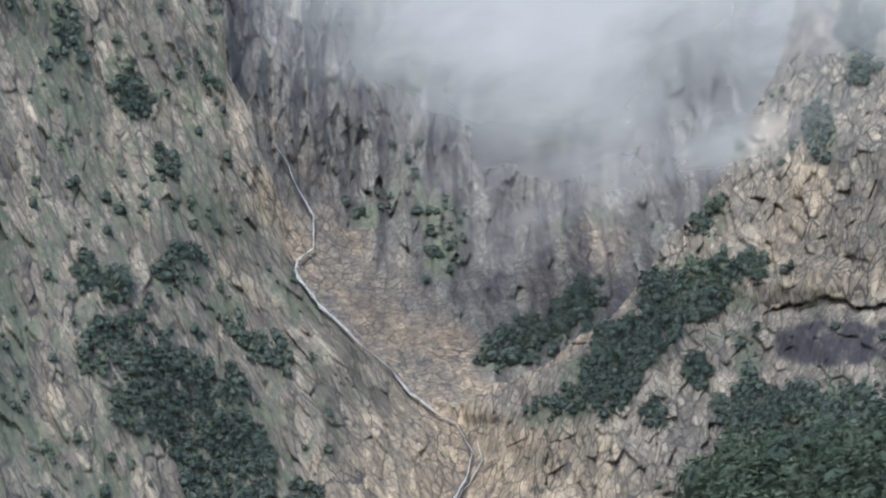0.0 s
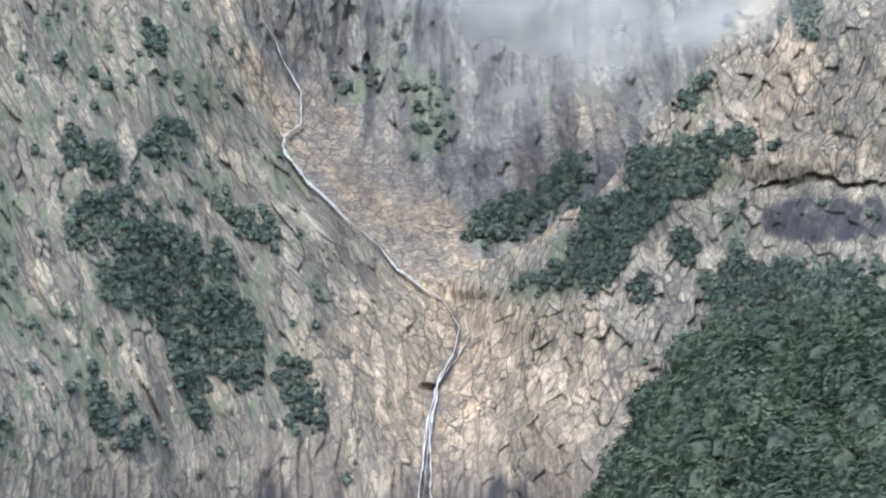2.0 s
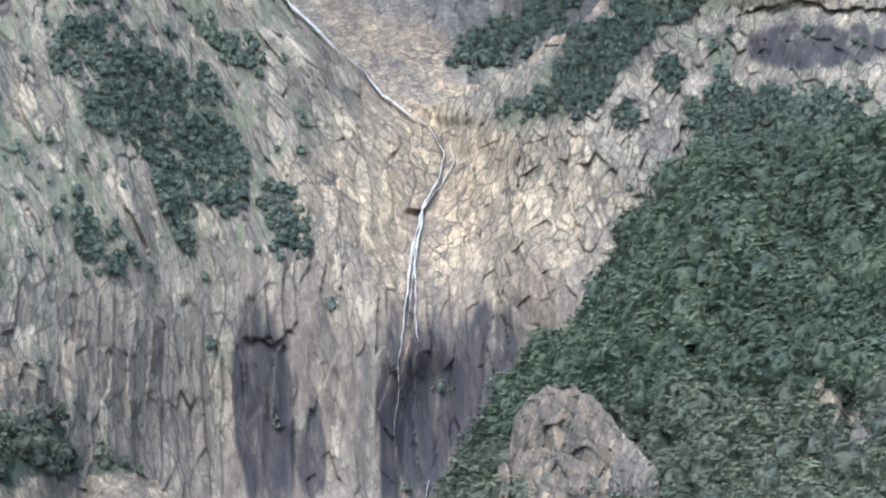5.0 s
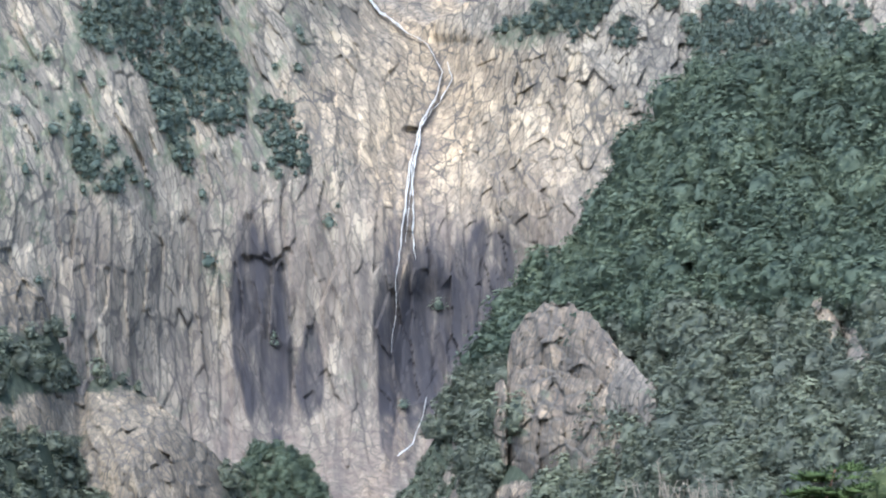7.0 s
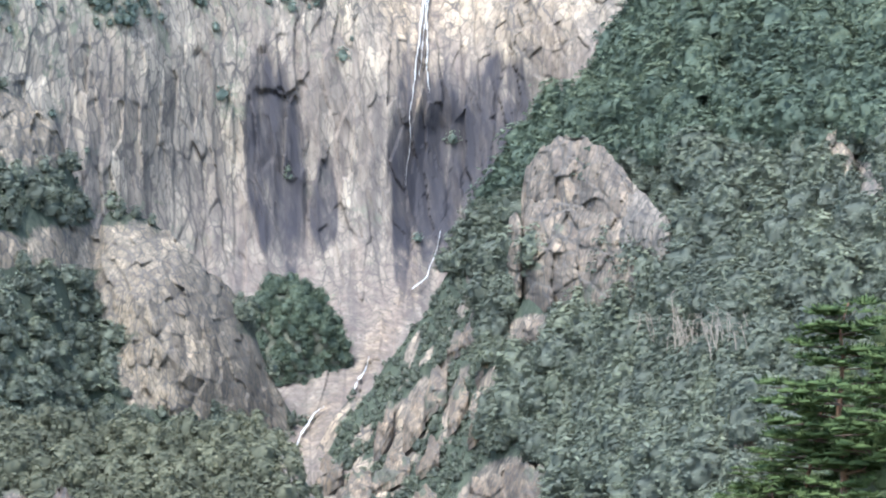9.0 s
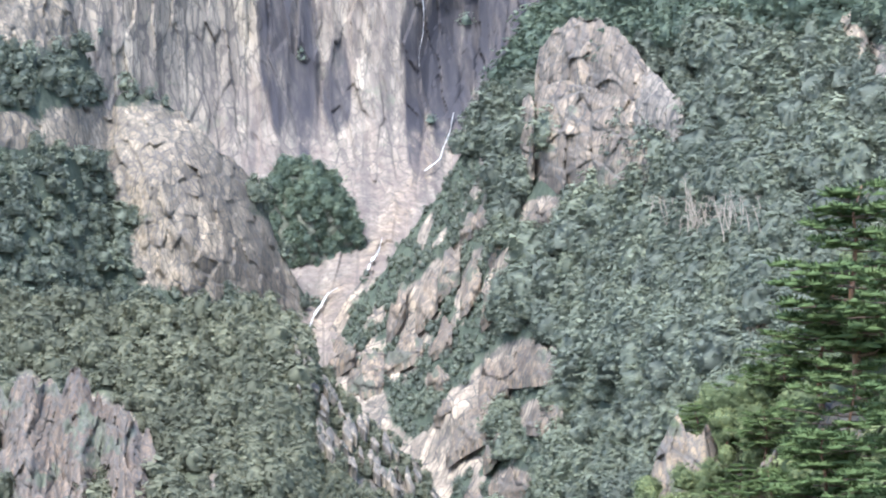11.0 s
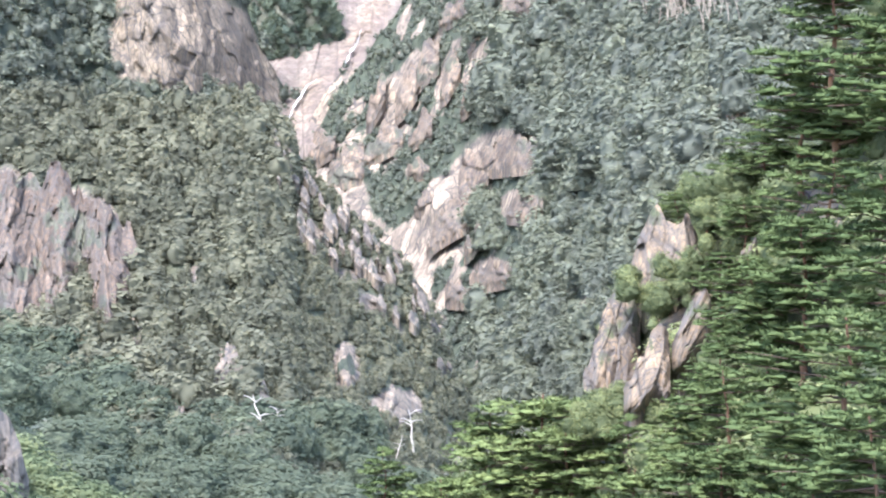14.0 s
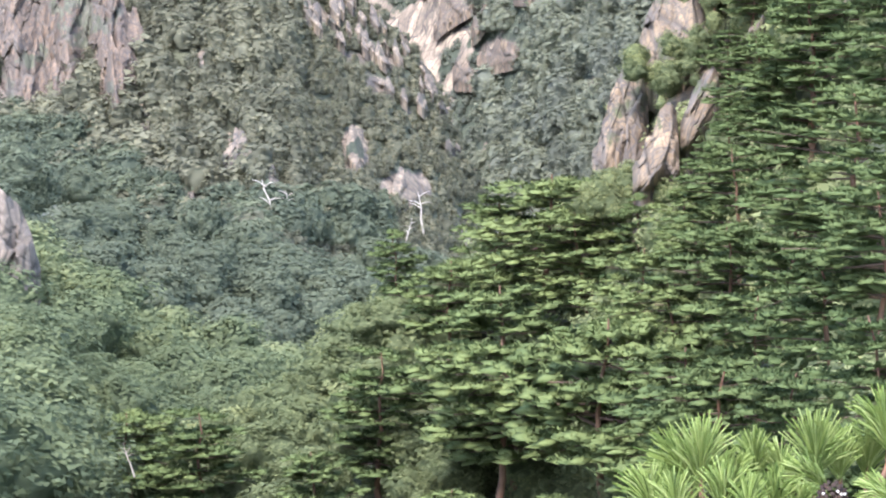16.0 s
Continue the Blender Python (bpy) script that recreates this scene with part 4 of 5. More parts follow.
for k, (b, e, w, h, lean) in enumerate([(1.62, -0.72, 10.5, 6.0, 0.0), (1.02, -1.1, 4.6, 7.5, 0.35), (0.55, -2.0, 6.5, 6.0, 0.6), (1.95, -1.65, 5.6, 4.6, 0.0), (1.3, -2.95, 6.0, 4.2, 0.0), (0.75, -3.3, 4.2, 3.6, -0.3),
                                        (0.02, -1.0, 3.4, 3.2, 0.0), (0.1, -1.6, 2.8, 2.8, 0.3), (-0.62, -0.55, 6.0, 4.6, 0.6), (-1.3, -0.95, 5.6, 6.5, 0.3), (-1.75, -0.6, 4.4, 5.0, 0.5), (1.95, 2.0, 6.0, 3.2, 0.4), (0.75, 1.85, 6.0, 3.6, 0.6),
                                        (0.2, 1.0, 3.4, 7.0, 0.45), (-0.2, 0.45, 3.4, 7.0, 0.45), (0.6, 0.75, 3.2, 7.0, 0.4), (-0.75, 0.2, 3.0, 5.5, 0.5), (0.95, 0.3, 3.0, 5.0, 0.35), (0.05, -0.3, 3.6, 4.5, 0.4), (1.1, 1.4, 3.2, 4.5, 0.4),
                                        (3.05, -3.6, 3.0, 4.0, 0.0), (5.7, 0.1, 5.0, 4.0, 0.1), (1.0, -2.3, 2.6, 4.4, 0.4)]):
    half, rise = np.degrees(w / 960), np.degrees(h / 960)
    rng = np.random.default_rng(900 + k)
    tilt = lean * rise
    rock(rock_face("rock_outcrop", ridge_face, [(b - half, e + rise * rng.uniform(-0.5, 0.2) - tilt), (b - half * 0.4, e + rise * rng.uniform(0.5, 1) - 0.5 * tilt), (b + half * 0.4, e + rise * rng.uniform(0.6, 1) + 0.5 * tilt), (b + half, e + rise * rng.uniform(0, 0.6) + tilt)],
                   [(b - half, e - rise - tilt), (b - half * 0.3, e - rise * rng.uniform(0.8, 1.1) - 0.3 * tilt), (b + half, e - rise * rng.uniform(0.5, 1) + tilt)], CRAG_PINK, 2.0, 1.7, lean, 820 + k, 0.3, 0.14, 2.0, 0.026, 0.14), "bare pinkish granite outcrop among ridge trees")
rock(rock_face("rock_outcrop", ridge_face, [(7.15, 5.2), (7.28, 5.5), (7.5, 5.6), (7.65, 5.4), (7.8, 5.0)], [(7.15, 4.7), (7.75, 4.6)], PINK_ROCK, 2.4, 2.0, -0.3, 850, 0.75, 0.1, 5), "ochre rock scar showing through the forest")
rock(rock_face("rock_outcrop", ridge_face, [(7.85, 4.5), (7.95, 4.85), (8.2, 4.9), (8.4, 4.5)], [(7.85, 3.6), (8.4, 3.6)], CRAG, 2.4, 2.4, -0.2, 851, 0, 0.1, 5), "grey granite face beside a forest scar")
crag = rock(new("crag"), "upright pinkish granite crag with bushes at its base")
for line, base, off, seed, name in (([(-8.4, -1.2), (-7.7, -1.3), (-7.3, -1.05), (-7.05, -1.1), (-6.85, -1.3), (-6.62, -0.97), (-6.45, -1.05), (-6.2, -1.35), (-5.9, -1.5), (-5.7, -1.6), (-5.4, -1.95), (-5.1, -2.25), (-4.98, -2.9)],
                                      [(-8.4, -4.6), (-7.7, -4.5), (-6.5, -4.4), (-5.66, -3.8), (-4.98, -4.6)], 0, 860, "upper_face"),
                                     ([(-8.2, -2.7), (-7.8, -2.2), (-7.45, -2.0), (-7.25, -2.6), (-6.95, -2.3), (-6.7, -2.9), (-6.5, -3.3)], [(-8.2, -4.6), (-6.5, -4.5)], -7, 861, "lower_step"),
                                     ([(-6.05, -3.0), (-5.9, -2.5), (-5.7, -2.3), (-5.5, -2.7), (-5.3, -2.6), (-5.1, -2.9), (-4.95, -3.6)], [(-6.05, -4.1), (-4.95, -4.8)], -6, 862, "fluted_face")):
    face = rock_face(name, lambda b, e, off=off: crag_face(b, e) + off, line, base, CRAG_PINK, 1.5, 3.4, 0.03, seed, 0, 0.14, 5, 0.022, 0.16, strong=3.0)
    face.parent = crag
for k, (b, e, w, h, lean) in enumerate([(-3.45, -4.5, 3.2, 3.6, 0), (-2.78, -5.3, 1.6, 4.2, -0.2), (-0.4, -5.3, 3.2, 3.4, 0), (-1.3, -4.6, 2.0, 4.0, -0.3), (-4.4, -5.4, 1.9, 1.7, 0)]):
    half, rise = np.degrees(w / 700), np.degrees(h / 700)
    tilt = lean * rise
    rock(rock_face("rock_rib", shoulder_face, [(b - half, e + rise * 0.2 - tilt), (b - 0.3 * half, e + rise), (b + half * 0.3, e + rise * 0.8), (b + half, e + rise * 0.1 + tilt)], [(b - half, e - rise * 0.7 - tilt), (b, e - rise), (b + half, e - rise * 0.8 + tilt)],
                   SPUR_ROCK, 0.9, 2.8, -lean, 870 + k, 0.1, 0.2, 1.5, 0.022, 0.14, strong=2.4), "weathered granite rib on the scrubby shoulder")
rng = np.random.default_rng(879)
for k in range(52):
    b = rng.uniform(-2.6, 0.6)
    e = float(shoulder_crest(b)) - 0.05 - 1.3 * rng.uniform(0, 1) ** 1.3
    half, rise, tilt = rng.uniform(0.022, 0.05), rng.uniform(0.09, 0.24), rng.uniform(0.4, 0.75)
    top, low = b - tilt * rise * 0.5, b + tilt * rise * 0.5
    rock(rock_face("rock_rib", shoulder_face, [(top - half, e + 0.35 * rise), (top, e + rise), (b + 0.3 * half, e + 0.55 * rise), (low + half, e - 0.4 * rise)], [(top - half, e), (b, e - 0.5 * rise), (low + half, e - rise)],
                   SPUR_ROCK, 0.9, 3.0, -tilt, 2000 + k, 0.1, 0.15, 1.2, 0.022, 0.1), "thin leaning granite rib in low scrub")
rock(rock_face("rock_outcrop", lambda b, e: 330 + 0 * b, [(-8.4, -5.2), (-7.75, -5.15), (-7.4, -5.5), (-7.2, -6.0), (-7.05, -6.6)], [(-8.4, -7.6), (-7.05, -7.6)], CRAG, 1.3, 2.2, -0.1, 890, 0.1, 0.1, 3), "grey rock rising from valley trees")


def slab_face(b, e):
    return 225 + 4 * (e + 3)


for line, base, off, lean, seed, label in (([(3.8, -3.0), (3.9, -2.75), (4.03, -2.25), (4.16, -2.0), (4.28, -1.76), (4.42, -1.74), (4.5, -1.95), (4.7, -2.0), (4.92, -1.9), (5.08, -2.2), (5.14, -2.6)], [(3.8, -3.4), (4.4, -3.6), (5.14, -3.3)], 0, -0.12, 910, "tall broken granite slab with bushes at its foot"),
                                           ([(3.02, -4.75), (3.12, -4.5), (3.24, -4.15), (3.38, -3.65), (3.5, -3.35), (3.72, -3.1), (3.95, -3.15), (4.05, -3.6)], [(2.98, -5.2), (3.4, -5.5), (4.05, -5.4)], 1, -0.25, 911, "steep granite slab below a mossy ledge"),
                                           ([(3.75, -5.0), (3.95, -4.7), (4.15, -4.3), (4.3, -3.95), (4.46, -3.8), (4.56, -4.1), (4.6, -4.5)], [(3.75, -5.5), (4.6, -5.3)], -14, -0.6, 912, "slanting pale granite slab between pines"),
                                           ([(4.62, -4.2), (4.76, -3.9), (4.92, -3.55), (5.08, -3.35), (5.22, -3.15), (5.32, -3.3), (5.36, -3.7)], [(4.62, -4.8), (5.36, -4.4)], -14, -0.6, 913, "slanting granite slab edged with grass"),
                                           ([(5.6, -2.8), (5.9, -2.45), (6.15, -2.25), (6.2, -2.4)], [(5.55, -3.0), (6.2, -2.65)], -14, -0.7, 914, "small pale slab under pine boughs"),
                                           ([(6.85, -1.6), (7.0, -1.25), (7.2, -1.2), (7.35, -1.3), (7.55, -1.6), (7.75, -1.9)], [(6.85, -2.0), (7.75, -2.2)], -14, 0.2, 915, "warm granite slab below a dark pine")):
    rock(rock_face("leaning_slab", lambda b, e, off=off: slab_face(b, e) + off, line, base, NEAR_ROCK, 0.75, 3.0, lean, seed, 0.2, 0.12, 2, 0.02, 0.08, strong=2.4), label)

# the round wooded knoll at the foot of the headwall
knoll = outcrop("wooded_knoll", -2.45, 1.3, 1082, 18.5, 25, 14, 510, FOREST_FLOOR, "round knoll below the headwall, covered in trees", 5, 0, 1, 1.0, 1.0, 0, 0.8, 0.5)
tagged(knoll, category="hillside", kind="structure")


# ---- vegetation ----
def bodies(rng, centres, radii, ring=5, lean=0.15):
    """The bodies of leafy clumps and needle pads: small uneven lenses."""
    n = len(centres)
    verts = [np.concatenate([rng.normal(0, 0.15, (n, 2)), rng.uniform(0.8, 1.05, (n, 1))], 1), np.concatenate([rng.normal(0, 0.15, (n, 2)), rng.uniform(-0.9, -0.6, (n, 1))], 1)]
    for k in range(ring):
        a = k * 2 * math.pi / ring + rng.uniform(-0.3, 0.3, n)
        r = rng.uniform(0.6, 1.1, n)
        verts.append(np.stack([np.cos(a) * r, np.sin(a) * r, rng.uniform(-0.35, 0.15, n)], 1))
    v = np.stack(verts, 1)
    tilt = rng.normal(0, lean, (n, 1, 2))
    v[..., 2] += (v[..., :2] * tilt).sum(-1) * radii[:, None, 0] / radii[:, None, 2]
    v = v * radii[:, None] + centres[:, None]
    f = [(0, 2 + k, 2 + (k + 1) % ring) for k in range(ring)] + [(1, 2 + (k + 1) % ring, 2 + k) for k in range(ring)]
    return v.reshape(-1, 3), (v.shape[1] * np.arange(n)[:, None, None] + np.array(f)[None]).reshape(-1, 3)


def joined(pieces):
    verts, faces, base = [], [], 0
    for v, f in pieces:
        verts.append(v)
        faces.append(f + base)
        base += len(v)
    return np.concatenate(verts), np.concatenate(faces)


def crown(seed, count, size, shape="round", rings=(12, 8), lumpy=0.5, fill=0.76):
    """A crown one metre high and nearly as wide: a lumpy leafy body, in storeys for a pine, covered and edged with small tilted sprays.
    Returns points, triangles, the way each point faces and how pale it is beside the rest of its tree."""
    rng = np.random.default_rng(seed)
    off = rng.uniform(0, 50, 3)
    low, half, across = {"pine": (0.10, 0.45, 0.42), "shrub": (0.0, 0.5, 0.5), "round": (0.10, 0.45, 0.42)}[shape]
    storeys, phase = rng.uniform(3.5, 5.0), rng.uniform(0, 1)

    def skin(a, h):
        """Places on the crown by the turn and by the height, -1 to 1."""
        r = np.sqrt(np.clip(1 - h * h, 0, 1))
        if shape == "pine":
            r = 0.55 * r + 0.5 * np.sqrt(np.clip((1 - h) / 2, 0, 1))
            saw = (0.5 - 0.5 * h) * storeys + phase + 0.5 * value_noise(np.cos(a) * 1.3 + off[0], np.sin(a) * 1.3 + off[1], h * 0, seed)
            r = r * (0.78 + 0.42 * (saw - np.floor(saw)))
        d = np.stack([np.cos(a) * r, np.sin(a) * r, h + 0 * a], -1)
        n = fbm(d[..., 0] * 1.9 + off[0], d[..., 1] * 1.9 + off[1], d[..., 2] * 2.6 + off[2], 3, seed)
        d[..., :2] *= (1 + lumpy * 1.5 * n)[..., None]
        d[..., 2] += lumpy * 0.35 * n
        return d * np.array([across, across, half]) + np.array([0, 0, low + half])

    def facing(a, h):
        k = 0.06
        n = np.cross(skin(a + k, h) - skin(a - k, h), skin(a, np.minimum(h + k, 0.999)) - skin(a, np.maximum(h - k, -0.999)))
        n /= np.linalg.norm(n, axis=-1, keepdims=True) + 1e-9
        n = n + 0.35 * np.stack([np.cos(a), np.sin(a), h + 0.4], -1)
        return n / (np.linalg.norm(n, axis=-1, keepdims=True) + 1e-9)

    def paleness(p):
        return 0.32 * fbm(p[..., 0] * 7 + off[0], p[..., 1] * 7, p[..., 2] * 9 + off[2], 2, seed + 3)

    na, nh = rings
    h, a = np.meshgrid(np.sin(np.linspace(-0.75, 1.5, nh)), np.linspace(0, 2 * math.pi, na, endpoint=False), indexing="ij")
    body, way = skin(a, h) * np.array([fill, fill, 0.5 + 0.5 * fill]), facing(a, h)
    i = np.arange((nh - 1) * na).reshape(nh - 1, na)
    j = np.roll(i, -1, axis=1)
    quads = np.stack([i, j, j + na, i + na], -1).reshape(-1, 4)
    tris = np.concatenate([quads[:, [0, 1, 2]], quads[:, [0, 2, 3]]])
    a, h = rng.uniform(0, 2 * math.pi, count), np.sin(rng.uniform(-0.7, 1.45, count))
    up = facing(a, h)
    c = skin(a, h) * np.array([1, 1, 0.98]) + up * rng.uniform(-0.06, 0.03, (count, 1))
    lie = up + np.array([0, 0, 0.45 if shape == "shrub" else 0.8]) + rng.normal(size=(count, 3)) * 0.25
    lie /= np.linalg.norm(lie, axis=1, keepdims=True)
    side = np.cross(lie, rng.normal(size=(count, 3)) * np.array([0.5, 0.5, 1]))
    side /= np.linalg.norm(side, axis=1, keepdims=True)
    other = np.cross(lie, side)
    s = size * rng.uniform(0.5, 1.35, (count, 1))
    t = s * rng.uniform(0.4, 0.75, (count, 1))
    q = np.stack([c - side * s - other * t * 0.6, c + side * s - other * t * rng.uniform(0, 1, (count, 1)), c + other * t * 1.3 + side * s * rng.uniform(-0.7, 0.7, (count, 1))], 1).reshape(-1, 3)
    f = np.arange(3 * count).reshape(-1, 3)
    v, f = joined([(body.reshape(-1, 3), tris), (q, f)])
    # The inner body is toned 0.4 darker, painting the shade inside the crown.
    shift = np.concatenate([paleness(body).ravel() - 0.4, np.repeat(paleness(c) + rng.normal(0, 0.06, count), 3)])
    return v, f, np.concatenate([way.reshape(-1, 3), np.repeat(up, 3, axis=0)]), shift


def pick_places(p, weight, count, seed, gap=0.0):
    """Places on a face, more where the weight is high, no two in one cell of the gap's size."""
    rng = np.random.default_rng(seed)
    w = np.clip(weight, 0, None).ravel()
    ids = rng.choice(len(w), size=count, p=w / w.sum())
    q = p.reshape(-1, 3)[ids]
    if gap:
        keys = np.floor(q / gap).astype(np.int64)
        _, first = np.unique(keys[:, 0] * 1000003 + keys[:, 1] * 1009 + keys[:, 2], return_index=True)
        q = q[np.sort(first)]
    return q


def grow(name, places, heights, kinds, mat, seed, label, category, trunks=None, pale=0.0):
    """Many small trees or bushes as one body of foliage, with their stems as a second part."""
    rng = np.random.default_rng(seed)
    heights = rng.uniform(*heights, len(places)) * rng.uniform(0.7, 1.2, len(places))
    turn, tone, kind = rng.uniform(0, 6.28, len(places)), rng.uniform(0, 1, len(places)), rng.integers(0, len(kinds), len(places))
    tone = np.clip(0.7 * tone + 0.3 * (0.5 + 1.3 * fbm(places[:, 0] / 25, places[:, 2] / 25, None, 2, seed)), 0, 1)
    # pale lifts the leaf tone of a whole forest, standing in for haze
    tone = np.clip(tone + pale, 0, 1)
    pieces, tones, facing = [], [], []
    for k, (shape, tris, out, shift) in enumerate(kinds):
        m = kind == k
        c, s, h = np.cos(turn[m])[:, None], np.sin(turn[m])[:, None], heights[m][:, None]
        x, y, z = shape[None, :, 0], shape[None, :, 1], shape[None, :, 2]
        wide = rng.uniform(0.8, 1.3, (m.sum(), 1))
        q = np.stack([(x * c - y * s) * h * wide, (x * s + y * c) * h * wide, z * h - 0.1 * h], -1) + places[m][:, None, :]
        pieces.append((q.reshape(-1, 3), (tris[None] + len(shape) * np.arange(m.sum())[:, None, None]).reshape(-1, 3)))
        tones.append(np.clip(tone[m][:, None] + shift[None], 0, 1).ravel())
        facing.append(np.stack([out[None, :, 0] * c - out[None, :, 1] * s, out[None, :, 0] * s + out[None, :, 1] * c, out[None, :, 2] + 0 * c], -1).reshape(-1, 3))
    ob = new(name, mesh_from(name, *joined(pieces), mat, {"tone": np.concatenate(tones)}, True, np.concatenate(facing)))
    tagged(ob, label, category, kind="stuff")
    if trunks:
        ring = np.array([(math.cos(t), math.sin(t)) for t in (0, 2.09, 4.19)])
        low = np.stack([np.concatenate([ring * h * trunks, np.full((3, 1), -0.6)], 1) for h in heights])
        top = np.stack([np.concatenate([ring * h * trunks * 0.4, np.full((3, 1), h * 0.75)], 1) for h in heights])
        v = np.concatenate([low, top], 1) + places[:, None]
        f = np.array([(0, 1, 4, 3), (1, 2, 5, 4), (2, 0, 3, 5)])
        f = (f[None] + 6 * np.arange(len(places))[:, None, None]).reshape(-1, 4)
        tagged(part("stems", mesh_from("stems", v.reshape(-1, 3), f, FAR_BARK), ob), kind="stuff")
    return ob


FAR_KINDS = [crown(200 + k, 330, 0.058, s, (9, 6), 0.6) for k, s in enumerate(("pine", "round", "pine", "pine", "round"))]
SCRUB_KINDS = [crown(210 + k, 112, 0.092, s, (7, 4)) for k, s in enumerate(("pine", "shrub", "round", "pine"))]
BUSH_KINDS = [crown(220 + k, 104, 0.098, s, (7, 4), 0.9, 0.66) for k, s in enumerate(("shrub", "pine", "shrub", "round"))]
LOW_KINDS = [crown(230 + k, 420, 0.052, s, (9, 6), 0.7) for k, s in enumerate(("shrub", "round", "shrub"))]

rich = np.clip(wall_m["moss"] * 1.1 - 0.15, 0, 1) ** 2
dense = patch(wall_b, wall_e, SHRUBS)
dense = np.clip(dense + 2.6 * fbm(wall_p[..., 0] / 24, wall_p[..., 2] / 24, None, 5, 300) - 0.25, 0, 1) ** 1.5 * (dense > 0.05)
seen = (wall_e > ridge_crest(wall_b) - 0.3) | (wall_b < -2.6)
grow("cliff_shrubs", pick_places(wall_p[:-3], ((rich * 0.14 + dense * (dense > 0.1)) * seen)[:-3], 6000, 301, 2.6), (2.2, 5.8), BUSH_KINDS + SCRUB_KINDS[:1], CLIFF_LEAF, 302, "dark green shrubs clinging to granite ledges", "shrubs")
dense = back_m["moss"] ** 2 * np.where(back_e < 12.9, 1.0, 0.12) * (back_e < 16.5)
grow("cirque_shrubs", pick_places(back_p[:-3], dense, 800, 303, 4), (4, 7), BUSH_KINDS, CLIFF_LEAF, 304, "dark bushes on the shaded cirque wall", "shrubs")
clear = 1 - np.clip(1.5 * patch(ridge_b, ridge_e, [(2.45, 3.75, 0.75, 0.85, 0), (3.1, 3.65, 0.75, 0.8, 0), (3.95, 4.0, 0.4, 0.5, 0), (2.7, 2.5, 1.15, 0.7, 0)]), 0, 1)
left = step(-ridge_b, -1.4, -0.8) * step(-ridge_e, -3.4, -2.4)
clear = clear * (1 - np.clip(1.5 * patch(ridge_b, ridge_e + 0.45, [(b, e, 1.2 * w, h + 0.4, lean) for b, e, w, h, lean in OUTCROPS[:15]]) - 0.2, 0, 1))
dense = clear * np.clip(ridge_m["moss"] - 0.25 - 0.9 * left, 0, 1) * ((ridge_b < 3) | (ridge_e > near_crest(ridge_b) - 0.8)) * ((ridge_b > 1.5) | (ridge_e > shoulder_crest(ridge_b) - 0.5))
trees = pick_places(ridge_p, dense, 12000, 305, 6.6)
# Trees above some 72 m get darker leaves in place of dimmer light.
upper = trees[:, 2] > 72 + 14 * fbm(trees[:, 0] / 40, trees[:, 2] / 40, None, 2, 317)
# The lowest trees have haze put into their leaf tone.
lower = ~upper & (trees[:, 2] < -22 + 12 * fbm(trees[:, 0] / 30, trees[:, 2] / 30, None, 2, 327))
grow("lower_forest", trees[lower], (6.5, 12), FAR_KINDS, FAR_LEAF, 328, "green forest on the lower ridge, leaf tone paled for haze", "forest", 0.014, 0.28)
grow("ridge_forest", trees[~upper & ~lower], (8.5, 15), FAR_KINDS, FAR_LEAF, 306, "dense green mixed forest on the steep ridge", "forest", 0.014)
grow("upper_forest", trees[upper], (9.0, 16.0), FAR_KINDS, SHRUB_LEAF, 326, "blue-green forest covering the upper ridge, leaves darkened for dimmer light", "forest", 0.014)
between = left * np.clip(1.4 * ridge_m["moss"] - 0.45, 0, 1) * (ridge_e > shoulder_crest(ridge_b) - 0.3)
grow("rib_scrub", pick_places(ridge_p, between + 0.6 * (1 - clear) * np.clip(1.4 * ridge_m["moss"] - 0.6, 0, 1) * (ridge_e < 2), 1700, 329, 3.0), (1.6, 3.6), BUSH_KINDS, FAR_LEAF, 330, "low green scrub between bare granite ribs", "scrub")
dense = np.clip(spur_m["moss"] - 0.35, 0, 1) * (1 - np.clip(1.4 * patch(spur_b, spur_e + 0.3, BARE_SPUR) - 0.3, 0, 1))
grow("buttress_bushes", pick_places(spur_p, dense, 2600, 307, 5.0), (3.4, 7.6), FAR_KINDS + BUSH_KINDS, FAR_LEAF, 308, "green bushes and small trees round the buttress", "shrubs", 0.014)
dense = (np.clip(shoulder_m["moss"] - 0.3, 0, 1) + patch(shoulder_b, shoulder_e, [(0.25, -4.3, 0.25, 1.0, -0.4)])) * (shoulder_e > np.maximum(valley_crest(shoulder_b), -6.9) - 0.4)
edge = step(shoulder_b + 0.05 * fbm(shoulder_p[..., 0] / 25, shoulder_p[..., 2] / 25, None, 2, 339), -3.0, -1.6)
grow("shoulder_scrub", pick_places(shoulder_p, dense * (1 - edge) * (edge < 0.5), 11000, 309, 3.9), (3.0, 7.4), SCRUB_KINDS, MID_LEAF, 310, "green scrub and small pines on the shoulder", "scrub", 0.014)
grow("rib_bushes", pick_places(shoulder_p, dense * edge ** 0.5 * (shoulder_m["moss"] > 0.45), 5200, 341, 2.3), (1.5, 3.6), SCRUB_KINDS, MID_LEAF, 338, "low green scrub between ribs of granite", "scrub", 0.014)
grove = patch(shoulder_b, shoulder_e, [(-7.2, -4.9, 0.9, 0.7, -0.4), (-6.2, -5.5, 0.9, 0.6, -0.4), (-5.2, -5.9, 0.7, 0.4, 0), (-3.2, -6.2, 0.9, 0.3, 0), (-1.4, -6.2, 0.8, 0.3, 0)])
grow("valley_grove", pick_places(shoulder_p, grove, 1100, 319, 3.2), (4.5, 8.5), FAR_KINDS, GROVE_LEAF, 320, "dark blue-green grove at the foot of the crags", "trees", 0.014)
co = np.empty(len(knoll.data.vertices) * 3, np.float32)
